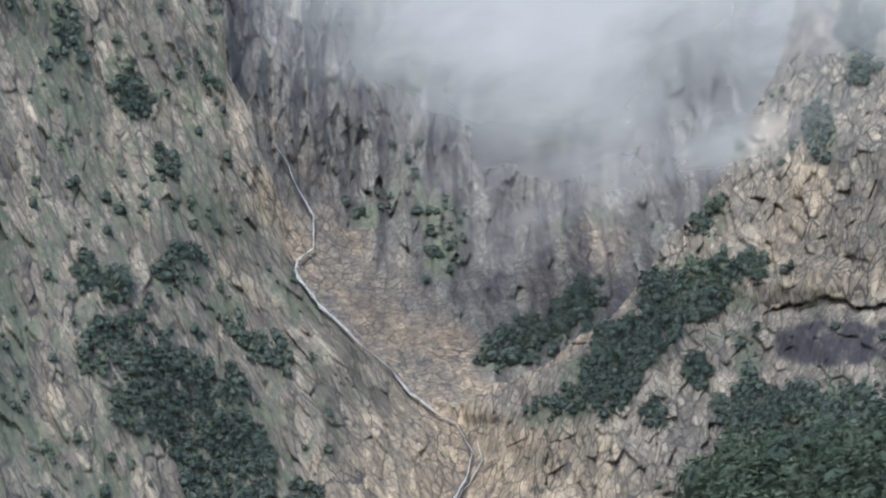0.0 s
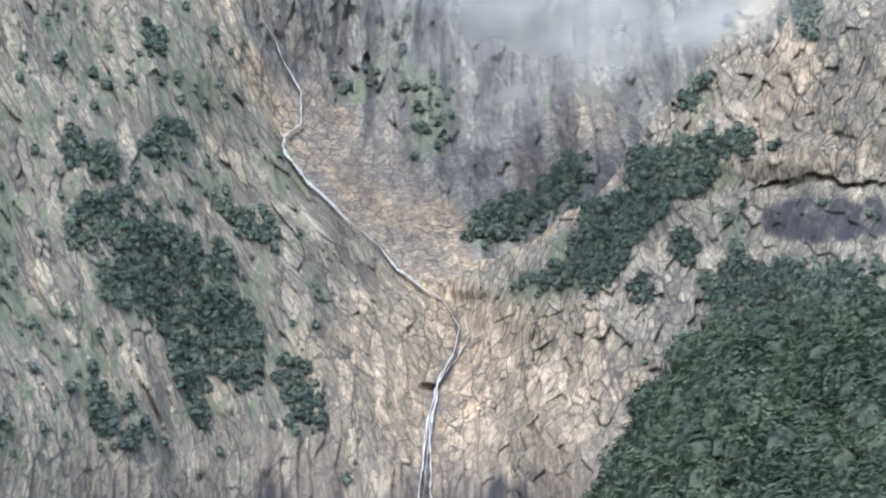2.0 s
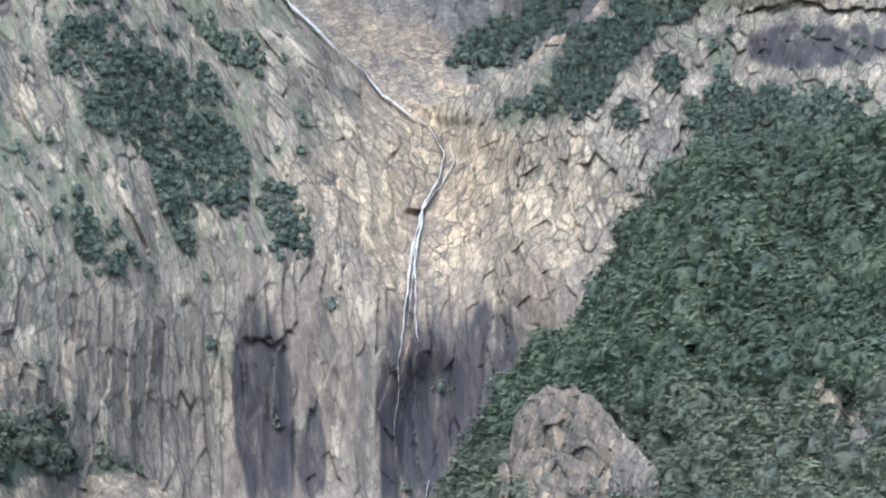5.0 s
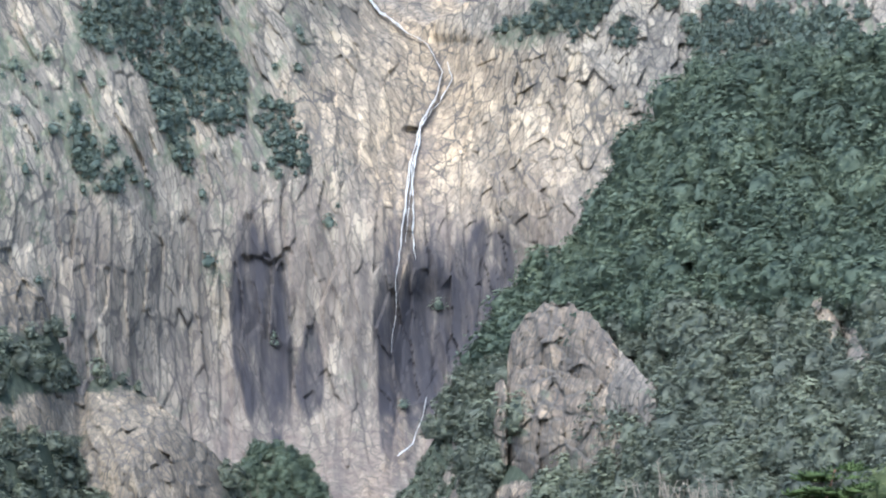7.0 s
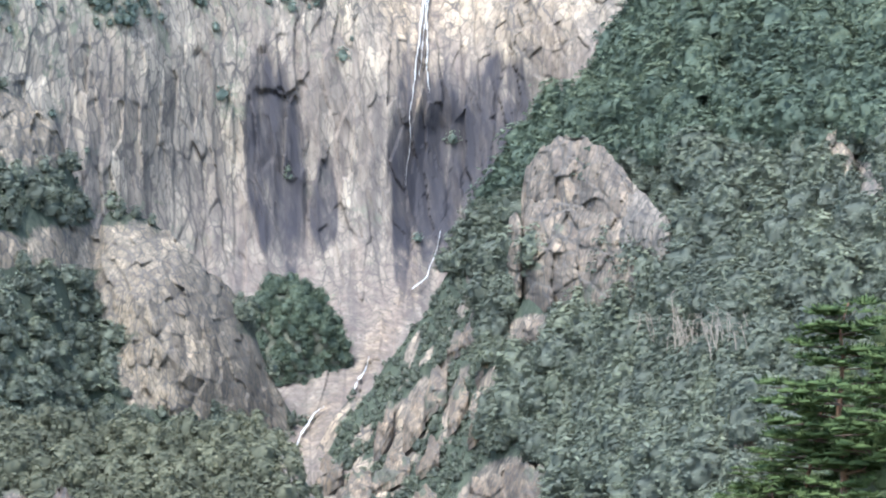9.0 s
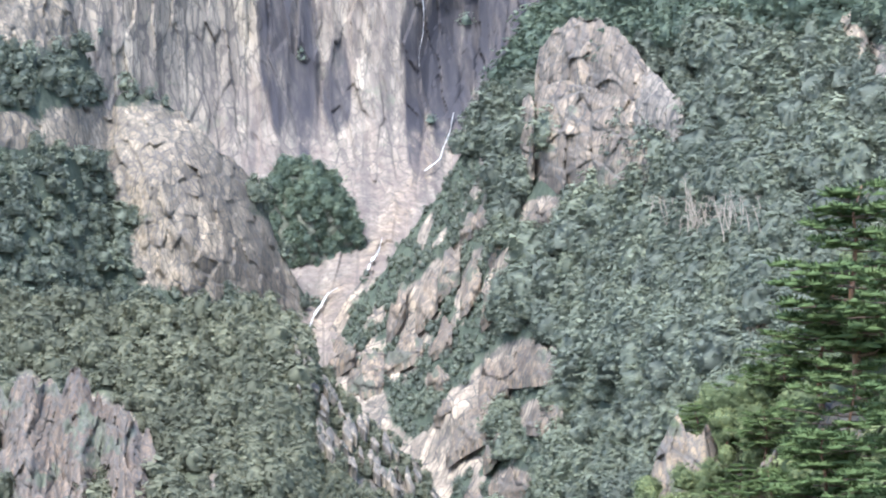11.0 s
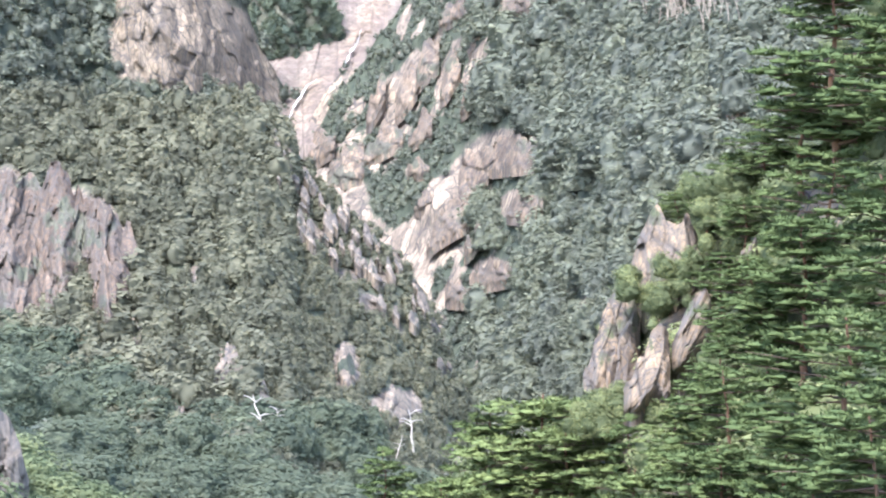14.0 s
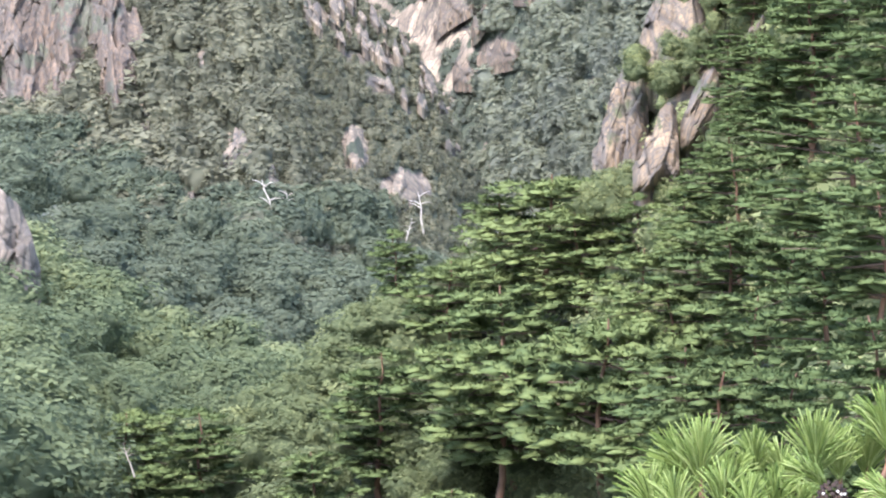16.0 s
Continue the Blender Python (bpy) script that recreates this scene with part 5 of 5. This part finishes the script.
knoll.data.vertices.foreach_get("co", co)
co = co.reshape(-1, 3) + np.array(knoll.location)
grow("knoll_trees", pick_places(co, (co[:, 2] > knoll.location[2] - 8) * (co[:, 1] < knoll.location[1] + 3), 700, 315, 3.1), (4, 7), FAR_KINDS, SHRUB_LEAF, 316, "rounded dark green clump of trees covering a knoll", "trees", 0.014)


# single trees: broadleaf trees in the valley and pines on the near slope
def limb(points, radii, sides=6):
    """A tapered round limb along a bent line."""
    points, radii = np.asarray(points, float), np.asarray(radii, float)
    way = np.gradient(points, axis=0)
    way /= np.linalg.norm(way, axis=1, keepdims=True)
    ref = np.where(np.abs(way[:, 2:]) > 0.8, np.array([[1.0, 0, 0]]), np.array([[0, 0, 1.0]]))
    side = np.cross(way, ref)
    side /= np.linalg.norm(side, axis=1, keepdims=True)
    other = np.cross(way, side)
    a = np.linspace(0, 2 * math.pi, sides, endpoint=False)
    ring = points[:, None] + radii[:, None, None] * (np.cos(a)[None, :, None] * side[:, None] + np.sin(a)[None, :, None] * other[:, None])
    k = len(points)
    i = np.arange((k - 1) * sides).reshape(k - 1, sides)
    j = np.roll(i, -1, axis=1)
    return ring.reshape(-1, 3), np.stack([i, j, j + sides, i + sides], -1).reshape(-1, 4)


def broadleaf(seed, leaf=BROAD_LEAF, count=1900, size=0.031):
    """A broadleaf tree one metre tall: forked stem and a crown of leaf sprays."""
    rng = np.random.default_rng(seed)
    ob = new("broadleaf_tree")
    stems = [limb([(0, 0, -0.08), (0.01, 0, 0.2), (rng.uniform(-0.04, 0.04), 0.02, 0.5), (rng.uniform(-0.06, 0.06), 0, 0.8)], [0.022, 0.017, 0.011, 0.004])]
    for k in range(5):
        a, z = rng.uniform(0, 6.28), rng.uniform(0.25, 0.55)
        stems.append(limb([(0, 0, z), (0.14 * math.cos(a), 0.14 * math.sin(a), z + 0.1), (0.3 * math.cos(a), 0.3 * math.sin(a), z + 0.2)], [0.01, 0.007, 0.003], 4))
    part("trunk", mesh_from("trunk", *joined(stems), FAR_BARK, smooth=True), ob)
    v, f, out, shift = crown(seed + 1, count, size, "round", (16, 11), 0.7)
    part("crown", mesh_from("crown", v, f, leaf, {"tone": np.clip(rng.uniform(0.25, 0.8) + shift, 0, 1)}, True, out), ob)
    return ob


def red_pine(seed, bare=0.3, spread=0.30, storeys=9, needles=13, deep=1.0):
    """A red pine one metre tall: bent reddish trunk, crooked limbs in whorls and wide flat pads of needle tufts."""
    rng = np.random.default_rng(seed)
    ob = new("red_pine")
    zs = np.linspace(-0.06, 0.97, 9)
    bend = np.cumsum(rng.normal(0, 0.017, (9, 2)), axis=0)
    spine = np.concatenate([bend, zs[:, None]], 1)
    part("trunk", mesh_from("trunk", *limb(spine, np.linspace(0.023, 0.004, 9), 8), PINE_BARK, smooth=True), ob)
    limbs, centres, radii, owner = [], [], [], []
    for k in range(storeys):
        top = (k + 0.35) / storeys
        level = bare + (0.98 - bare) * top + rng.normal(0, 0.008)
        for turn in range(int(rng.integers(4, 6)) if top < 0.85 else 3):
            z = level + rng.normal(0, 0.010)
            root = np.array([np.interp(z, zs, bend[:, 0]), np.interp(z, zs, bend[:, 1]), z - 0.02])
            a = k * 1.1 + turn * 1.4 + rng.uniform(-0.4, 0.4)
            reach = spread * math.sin(math.pi * (0.24 + 0.66 * top)) * rng.uniform(0.45, 1.2)
            way = np.array([math.cos(a), math.sin(a), 0])
            side = np.array([-math.sin(a), math.cos(a), 0])
            tip = root + way * reach + np.array([0, 0, rng.uniform(-0.02, 0.05)])
            mid = (root + tip) / 2 + side * rng.normal(0, 0.02) + np.array([0, 0, rng.uniform(-0.012, 0.012)])
            limbs.append(limb([root, mid, tip], [0.0085 * (1.2 - top), 0.006 * (1.2 - top), 0.002], 5))
            fan = 0.055 + 0.28 * reach
            for _ in range(14):
                along = math.sqrt(rng.uniform(0.06, 1.05))
                across = rng.uniform(-1, 1) * fan * (0.35 + 0.65 * math.sin(math.pi * min(1, 0.15 + 0.75 * along)))
                size = rng.uniform(0.038, 0.06) * (1.1 - 0.3 * top)
                centres.append(root + (tip - root) * along + side * across + np.array([0, 0, 0.016 + 0.02 * along - 2.2 * across ** 2 + rng.uniform(-0.005, 0.005)]))
                radii.append((size * 1.35, size * 1.35, size * 0.3))
                owner.append(len(limbs) - 1)
    for piece in limbs[::2]:
        part("limb", mesh_from("limb", *piece, PINE_LIMB, smooth=True), ob)
    tagged(part("upper_growth", mesh_from("upper_growth", *joined(limbs[1::2]), PINE_LIMB, smooth=True), ob), kind="stuff")
    centres, radii, owner = np.array(centres), np.array(radii), np.array(owner)
    count = needles * len(centres)
    pick = rng.integers(0, len(centres), count)
    v = rng.normal(size=(count, 3))
    v[:, 2] = np.abs(v[:, 2]) - 0.12
    v /= np.linalg.norm(v, axis=1, keepdims=True)
    c = centres[pick] + v * radii[pick] * np.sqrt(rng.uniform(0.5, 1.15, (count, 1)))
    out = v * np.array([1, 1, 0.4]) + np.array([0, 0, 0.45]) + rng.normal(0, 0.25, (count, 3))
    out /= np.linalg.norm(out, axis=1, keepdims=True)
    flat = np.cross(out, rng.normal(size=(count, 3)))
    flat /= np.linalg.norm(flat, axis=1, keepdims=True)
    s = 0.0115 * rng.uniform(0.6, 1.4, (count, 1))
    tuft = np.stack([c - out * s * 0.4, c + flat * s * 0.34 + out * s * 0.7, c + out * s * 1.7 + flat * s * 0.1, c - flat * s * 0.34 + out * s * 0.6], 1)
    tris = (4 * np.arange(count)[:, None, None] + np.array([(0, 1, 2), (0, 2, 3)])[None]).reshape(-1, 3)
    v, f = joined([(tuft.reshape(-1, 3), tris), bodies(rng, centres, radii * 0.95, 4, 0.08)])
    own = np.clip(rng.uniform(0.34, 0.72, len(limbs))[owner] + rng.normal(0, 0.09, len(centres)), 0, 1)
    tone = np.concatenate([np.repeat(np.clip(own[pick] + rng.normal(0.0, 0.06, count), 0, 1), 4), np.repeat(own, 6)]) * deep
    pad = np.concatenate([np.repeat(pick, 4), np.repeat(np.arange(len(centres)), 6)])
    out = (v - centres[pad]) / radii[pad]
    out = out / (np.linalg.norm(out, axis=1, keepdims=True) + 1e-6) + np.array([0, 0, 0.15]) + rng.normal(0, 0.12, v.shape)
    out /= np.linalg.norm(out, axis=1, keepdims=True) + 1e-6
    part("crown", mesh_from("crown", v, f, PINE_LEAF, {"tone": tone}, True, out), ob)
    return ob


def plant(kinds, places, heights, seed, label, category, group, wide=(0.9, 1.15)):
    """Single trees set on the ground, each a thing with its own parts; the first of each kind stands too."""
    rng = np.random.default_rng(seed)
    for k, (p, h) in enumerate(zip(places, heights)):
        ob = kinds[k % len(kinds)]
        w = h * rng.uniform(*wide)
        m = Matrix.Translation(p) @ Euler((rng.normal(0, 0.03), rng.normal(0, 0.03), rng.uniform(0, 6.28))).to_matrix().to_4x4() @ Matrix.Diagonal((w, w, h, 1))
        if k >= len(kinds):
            ob = copy_thing(ob, m)
        ob.matrix_basis = m
        tagged(ob, label, category, group)


rng = np.random.default_rng(77)
on_slope = surface(slope_p, slope_b, slope_e)
spots = pick_places(valley_p, ((valley_e > near_crest(valley_b) - 0.6) | (valley_b < -5)) * 1.0, 900, 331, 5.2)
spots = spots[:150]
far = spots[:, 1] > 375
plant([broadleaf(380 + k, GROVE_LEAF) for k in range(4)], spots[far], rng.uniform(6, 10.5, far.sum()), 342, "dark blue-green tree at the head of the valley", "tree", "valley grove", (0.95, 1.35))
close = ~far & (spots[:, 1] < 330)
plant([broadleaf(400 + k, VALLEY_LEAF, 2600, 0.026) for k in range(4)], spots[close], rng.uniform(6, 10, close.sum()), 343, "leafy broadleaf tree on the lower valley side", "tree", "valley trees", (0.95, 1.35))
spots = spots[~far & ~close]
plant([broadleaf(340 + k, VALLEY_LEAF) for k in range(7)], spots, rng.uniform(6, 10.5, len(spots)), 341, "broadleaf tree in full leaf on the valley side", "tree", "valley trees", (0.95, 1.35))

spots = []
for b, e in [(-3.9, -10.3), (-3.2, -10.9), (-2.6, -9.7), (-2.2, -11.4), (-1.7, -9.2), (-1.5, -10.6), (-0.9, -9.6), (-3.5, -11.8), (-0.6, -8.4), (-4.6, -11.2), (-2.9, -12.2), (-1.1, -12.0), (-0.2, -10.9), (-2.3, -10.4), (-1.3, -8.6), (0.35, -11.3), (0.75, -11.0), (2.1, -11.4), (2.7, -11.6), (-0.3, -11.6), (1.4, -10.7), (3.7, -11.4), (2.4, -10.8), (0.1, -10.9), (1.85, -10.9)]:
    spots.append(spot(b, e, float(on_slope(np.array([b]), np.array([e]))[0]) - 0.3))
plant([broadleaf(350 + k, BROAD_LEAF, 2600, 0.027) for k in range(3)], spots, rng.uniform(3.2, 5.2, len(spots)), 351, "light green broadleaf tree below the red pines", "tree", "slope trees", (1.0, 1.4))

PINES = [(1.15, -8.0, -11.9), (1.6, -7.0, -11.2), (2.0, -5.0, -8.3), (-0.5, -6.1, -7.7), (3.3, -7.6, -12.2), (8.1, -5.2, -9.2), (6.9, -1.8, -5.0), (5.7, -4.6, -7.3), (7.7, 2.6, -1.2), (5.7, -0.7, -2.2), (7.0, 0.9, -1.5),
         (4.7, -8.2, -12.0), (6.0, -7.2, -11.0), (7.2, -6.5, -10.5), (5.2, -6.0, -9.2), (6.5, -5.2, -8.5), (3.6, -6.4, -9.4), (-4.2, -9.2, -12.0), (-5.4, -9.2, -11.6), (-2.0, -10.0, -12.6), (0.1, -10.7, -12.9), (2.3, -10.9, -12.9), (7.7, -3.6, -7.4), (8.5, -1.0, -5.0),
         (8.6, 1.6, -2.0), (6.4, -3.2, -5.6), (7.4, -0.6, -3.6), (0.5, -6.6, -9.0), (1.3, -5.4, -8.0), (2.9, -5.6, -8.4), (8.2, -7.6, -12.0), (5.6, -8.6, -12.6), (6.8, -8.6, -12.6), (-0.9, -8.2, -11.0), (4.3, -7.0, -9.8), (6.3, -0.2, -1.7), (8.7, -4.0, -8.0),
         (4.75, -1.4, -2.3), (5.25, -1.2, -2.2), (5.55, -2.5, -3.8), (6.1, -2.6, -4.7), (5.5, -4.0, -5.4), (5.9, -1.5, -2.9), (4.6, -5.3, -6.8), (5.1, -4.7, -6.4), (3.9, -5.5, -7.0), (4.9, -5.9, -7.6)]
spots, tall, shady = [], [], []
for b, top, base in PINES:
    d = float(on_slope(np.array([b]), np.array([base]))[0]) - 0.3
    spots.append(spot(b, base, d))
    tall.append(d * (math.tan(radians(top)) - math.tan(radians(base))))
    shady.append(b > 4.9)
for dark, label, seed in ((False, "red pine with flat layered boughs on the near slope", 365), (True, "red pine on the rocky crest, needles darkened for shade", 366)):
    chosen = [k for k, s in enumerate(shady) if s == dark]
    # Shade on the right-hand pines is put into their needle tone.
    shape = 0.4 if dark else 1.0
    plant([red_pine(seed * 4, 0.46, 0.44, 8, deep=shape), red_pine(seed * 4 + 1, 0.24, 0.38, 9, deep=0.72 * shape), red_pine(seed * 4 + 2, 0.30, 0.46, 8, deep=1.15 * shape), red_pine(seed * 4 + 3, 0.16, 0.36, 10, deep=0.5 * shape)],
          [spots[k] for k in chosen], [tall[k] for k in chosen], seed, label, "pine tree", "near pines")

dense = np.clip(slope_m["moss"] - 0.3, 0, 1) * (slope_e > -11.0)
grow("slope_bushes", pick_places(slope_p, dense, 520, 313, 2.9), (1.6, 3.8), LOW_KINDS, BROAD_LEAF, 314, "light green bushes under the near pines", "shrubs", 0.014)


rng = np.random.default_rng(318)
places = []
for b, e, rb, re, count in [(4.75, -3.15, 0.3, 0.35, 18), (4.3, -3.65, 0.25, 0.25, 10), (3.78, -3.15, 0.2, 0.25, 12), (5.1, -1.5, 0.3, 0.2, 12), (3.5, -5.5, 0.35, 0.15, 16), (3.3, -5.75, 0.45, 0.2, 36), (5.5, -2.1, 0.5, 0.5, 34), (4.75, -4.8, 0.35, 0.25, 18), (5.7, -3.3, 0.3, 0.4, 20), (6.3, -1.5, 0.6, 0.6, 30)]:
    for k in range(count):
        bb, ee = b + rb * rng.normal() * 0.6, e + re * rng.normal() * 0.6
        places.append(spot(bb, ee, float(slab_face(bb, ee)) - 2.5 - rng.uniform(0, 1.5)))
grow("ledge_bushes", np.array(places), (0.8, 2.0), LOW_KINDS, BROAD_LEAF, 321, "green bushes and grass round the leaning slabs", "shrubs", 0.014)


# ---- the pine bough by the lookout ----
def needle_tuft(rng, root, way, count, length):
    """A brush of long needles round the end of a shoot."""
    way = np.array(way, float) / np.linalg.norm(way)
    v = rng.normal(size=(count, 3))
    v -= (v @ way)[:, None] * way
    v /= np.linalg.norm(v, axis=1, keepdims=True)
    open_ = rng.uniform(0.0, 0.78, (count, 1))
    d = way * (1 - 0.35 * open_) + v * open_
    d /= np.linalg.norm(d, axis=1, keepdims=True)
    start = np.array(root) + way * rng.uniform(-0.03, 0.012, (count, 1))
    size = length * rng.uniform(0.82, 1.06, (count, 1))
    mid = start + d * size * 0.55 + np.array([0, 0, 0.004])
    tip = start + d * size + np.array([0, 0, -0.004])
    w = np.cross(d, rng.normal(size=(count, 3)))
    w /= np.linalg.norm(w, axis=1, keepdims=True)
    u = np.cross(d, w)
    verts = []
    for p, r in ((start, 0.001), (mid, 0.0015), (tip, 0.0012)):
        for k in range(3):
            t = k * 2.094
            verts.append(p + r * (math.cos(t) * w + math.sin(t) * u))
    verts = np.stack(verts, 1)
    f = np.array([(s * 3 + k, s * 3 + (k + 1) % 3, s * 3 + 3 + (k + 1) % 3, s * 3 + 3 + k) for s in (0, 1) for k in range(3)])
    return verts.reshape(-1, 3), (f[None] + 9 * np.arange(count)[:, None, None]).reshape(-1, 4)


bough = tagged(new("pine_bough"), "bright green pine bough with long needles by the lookout", "pine bough")
rng = np.random.default_rng(90)
TUFTS = [(4.97, -10.5, 4.75, -0.03, 0.088), (4.72, -10.62, 4.8, -0.75, 0.085), (7.06, -10.37, 4.75, 0.0, 0.092), (8.35, -9.9, 4.8, -0.1, 0.08), (4.05, -11.2, 4.7, -0.5, 0.075), (5.39, -11.12, 4.6, 0.12, 0.07), (5.94, -10.45, 4.85, -0.05, 0.062), (7.5, -10.4, 4.82, 0.1, 0.066),
         (8.4, -11.05, 4.45, -1.2, 0.055), (7.1, -10.78, 4.65, -1.5, 0.065), (6.45, -10.6, 4.85, -0.2, 0.06), (4.5, -11.25, 4.65, -0.1, 0.065), (6.3, -11.2, 4.6, -0.1, 0.065), (5.8, -11.3, 4.55, 0.1, 0.06), (8.0, -10.35, 4.85, 0.1, 0.07), (5.5, -10.75, 4.8, 0.25, 0.06), (6.75, -11.3, 4.6, 0.2, 0.05)]
shoots = []
for b, e, d, lean, length in TUFTS:
    root = spot(b, e, d)
    way = (lean + rng.normal(0, 0.04), rng.normal(0, 0.2), 1.0)
    part("needle_tuft", mesh_from("needle_tuft", *needle_tuft(rng, root, way, 120, length), NEEDLE, {"tone": np.repeat(np.clip(rng.normal(rng.uniform(0.35, 0.65), 0.2, 120), 0, 1), 9)}), bough)
    base = spot(6.8 + 0.3 * (b - 6.8), -13.2, 4.6)
    shoots.append(limb([base, (base + root) / 2 + np.array([0, 0, -0.02]), root - np.array([0.3 * way[0], 0, 1]) * 0.04, root], [0.008, 0.006, 0.0045, 0.003], 6))
stem = spot(6.8, -13.2, 4.62)
part("branch", mesh_from("branch", *limb([stem + np.array([0, 0, 0.03]), stem + np.array([0.03, 0.04, -0.5]), stem + np.array([0.0, 0.1, -1.4]), stem + np.array([-0.05, 0.1, -4.5])], [0.012, 0.022, 0.04, 0.06], 8), PINE_BARK, smooth=True), bough)
part("twigs", mesh_from("twigs", *joined(shoots), PINE_BARK, smooth=True), bough)


def cone_scales(centre, size):
    pieces = []
    for k in range(70):
        t = (k + 0.5) / 70
        a, z = k * 2.39996, 1 - 2 * t
        r = math.sqrt(max(0.05, 1 - z * z)) * (0.9 if z > 0 else 1.0)
        way = np.array([math.cos(a) * r, math.sin(a) * r, z * 1.15])
        side = np.array([-math.sin(a), math.cos(a), 0])
        up = np.cross(way / np.linalg.norm(way), side)
        c = np.array(centre) + way * size
        s = size * 0.24
        v = np.array([c - side * s - way * s * 0.4, c - up * s * 0.7, c + side * s - way * s * 0.4, c + up * s * 0.7, c + way * s * 0.9])
        pieces.append((v, np.array([(0, 1, 4), (1, 2, 4), (2, 3, 4), (3, 0, 4)])))
    return joined(pieces)


cone_at = spot(7.36, -11.06, 4.45)
cone = part("pine_cone", mesh_from("pine_cone", *cone_scales(cone_at, 0.024), CONE), bough, "dark brown pine cone")
dots = []
for k in range(6):
    a, z = rng.uniform(-2.6, -0.5), rng.uniform(-0.3, 0.8)
    way = np.array([math.cos(a) * math.sqrt(1 - z * z), math.sin(a) * math.sqrt(1 - z * z), z])
    dots.append(limb([cone_at + way * 0.0285, cone_at + way * 0.0315], [0.0026, 0.001], 6))
part("resin_drops", mesh_from("resin_drops", *joined(dots), RESIN), cone, "white resin drops")


# ---- bleached dead trees on the shoulder ----
def dead_tree(b, e, d, high, lean, seed, wood=DEAD_WOOD):
    rng = np.random.default_rng(seed)
    base = np.array(spot(b, e, d))
    line = [np.array([lean * t * high + rng.normal(0, 0.04) * high * t, 0, t * high]) for t in np.linspace(-0.1, 1, 6)]
    ob = new("dead_tree")
    part("trunk", mesh_from("trunk", *limb(line, np.linspace(0.035, 0.008, 6) * high, 6), wood, smooth=True), ob)
    for k in range(4):
        t = rng.uniform(0.35, 0.9)
        root = np.array([lean * t * high, 0, t * high])
        a = rng.uniform(-1, 1) + (math.pi if k % 2 else 0)
        tip = root + high * 0.28 * np.array([math.cos(a), math.sin(a) * 0.5, rng.uniform(0.1, 0.7)])
        part("branch", mesh_from("branch", *limb([root, (root + tip) / 2 + np.array([0, 0, 0.03 * high]), tip], [0.014 * high, 0.01 * high, 0.004 * high], 5), wood, smooth=True), ob)
    ob.location = base
    return tagged(ob, "bleached leafless dead tree standing among shrubs", "dead tree", "dead trees")


on_shoulder = surface(shoulder_p, shoulder_b, shoulder_e)
for k, (b, e, h, lean) in enumerate([(-2.75, -6.0, 8.5, -0.25), (-2.55, -5.95, 6.0, 0.0), (-0.08, -6.15, 8.0, -0.1), (-0.4, -6.3, 4.5, 0.3)]):
    dead_tree(b, e, float(on_shoulder(np.array([b]), np.array([e]))[0]) - 3, h, lean, 600 + k)
rng = np.random.default_rng(640)
for k in range(60):
    b, e = rng.normal(4.85, 0.42), rng.normal(1.8, 0.2)
    dead_tree(b, e, float(ridge_face(b, e)) - 7, rng.uniform(3.5, 6.5), rng.uniform(-0.3, 0.3), 650 + k, DRY_WOOD)
for k, (b, e, h, lean) in enumerate([(-5.47, -10.4, 1.3, -0.3)]):
    dead_tree(b, e, 128, h, lean, 620 + k, DRY_WOOD)
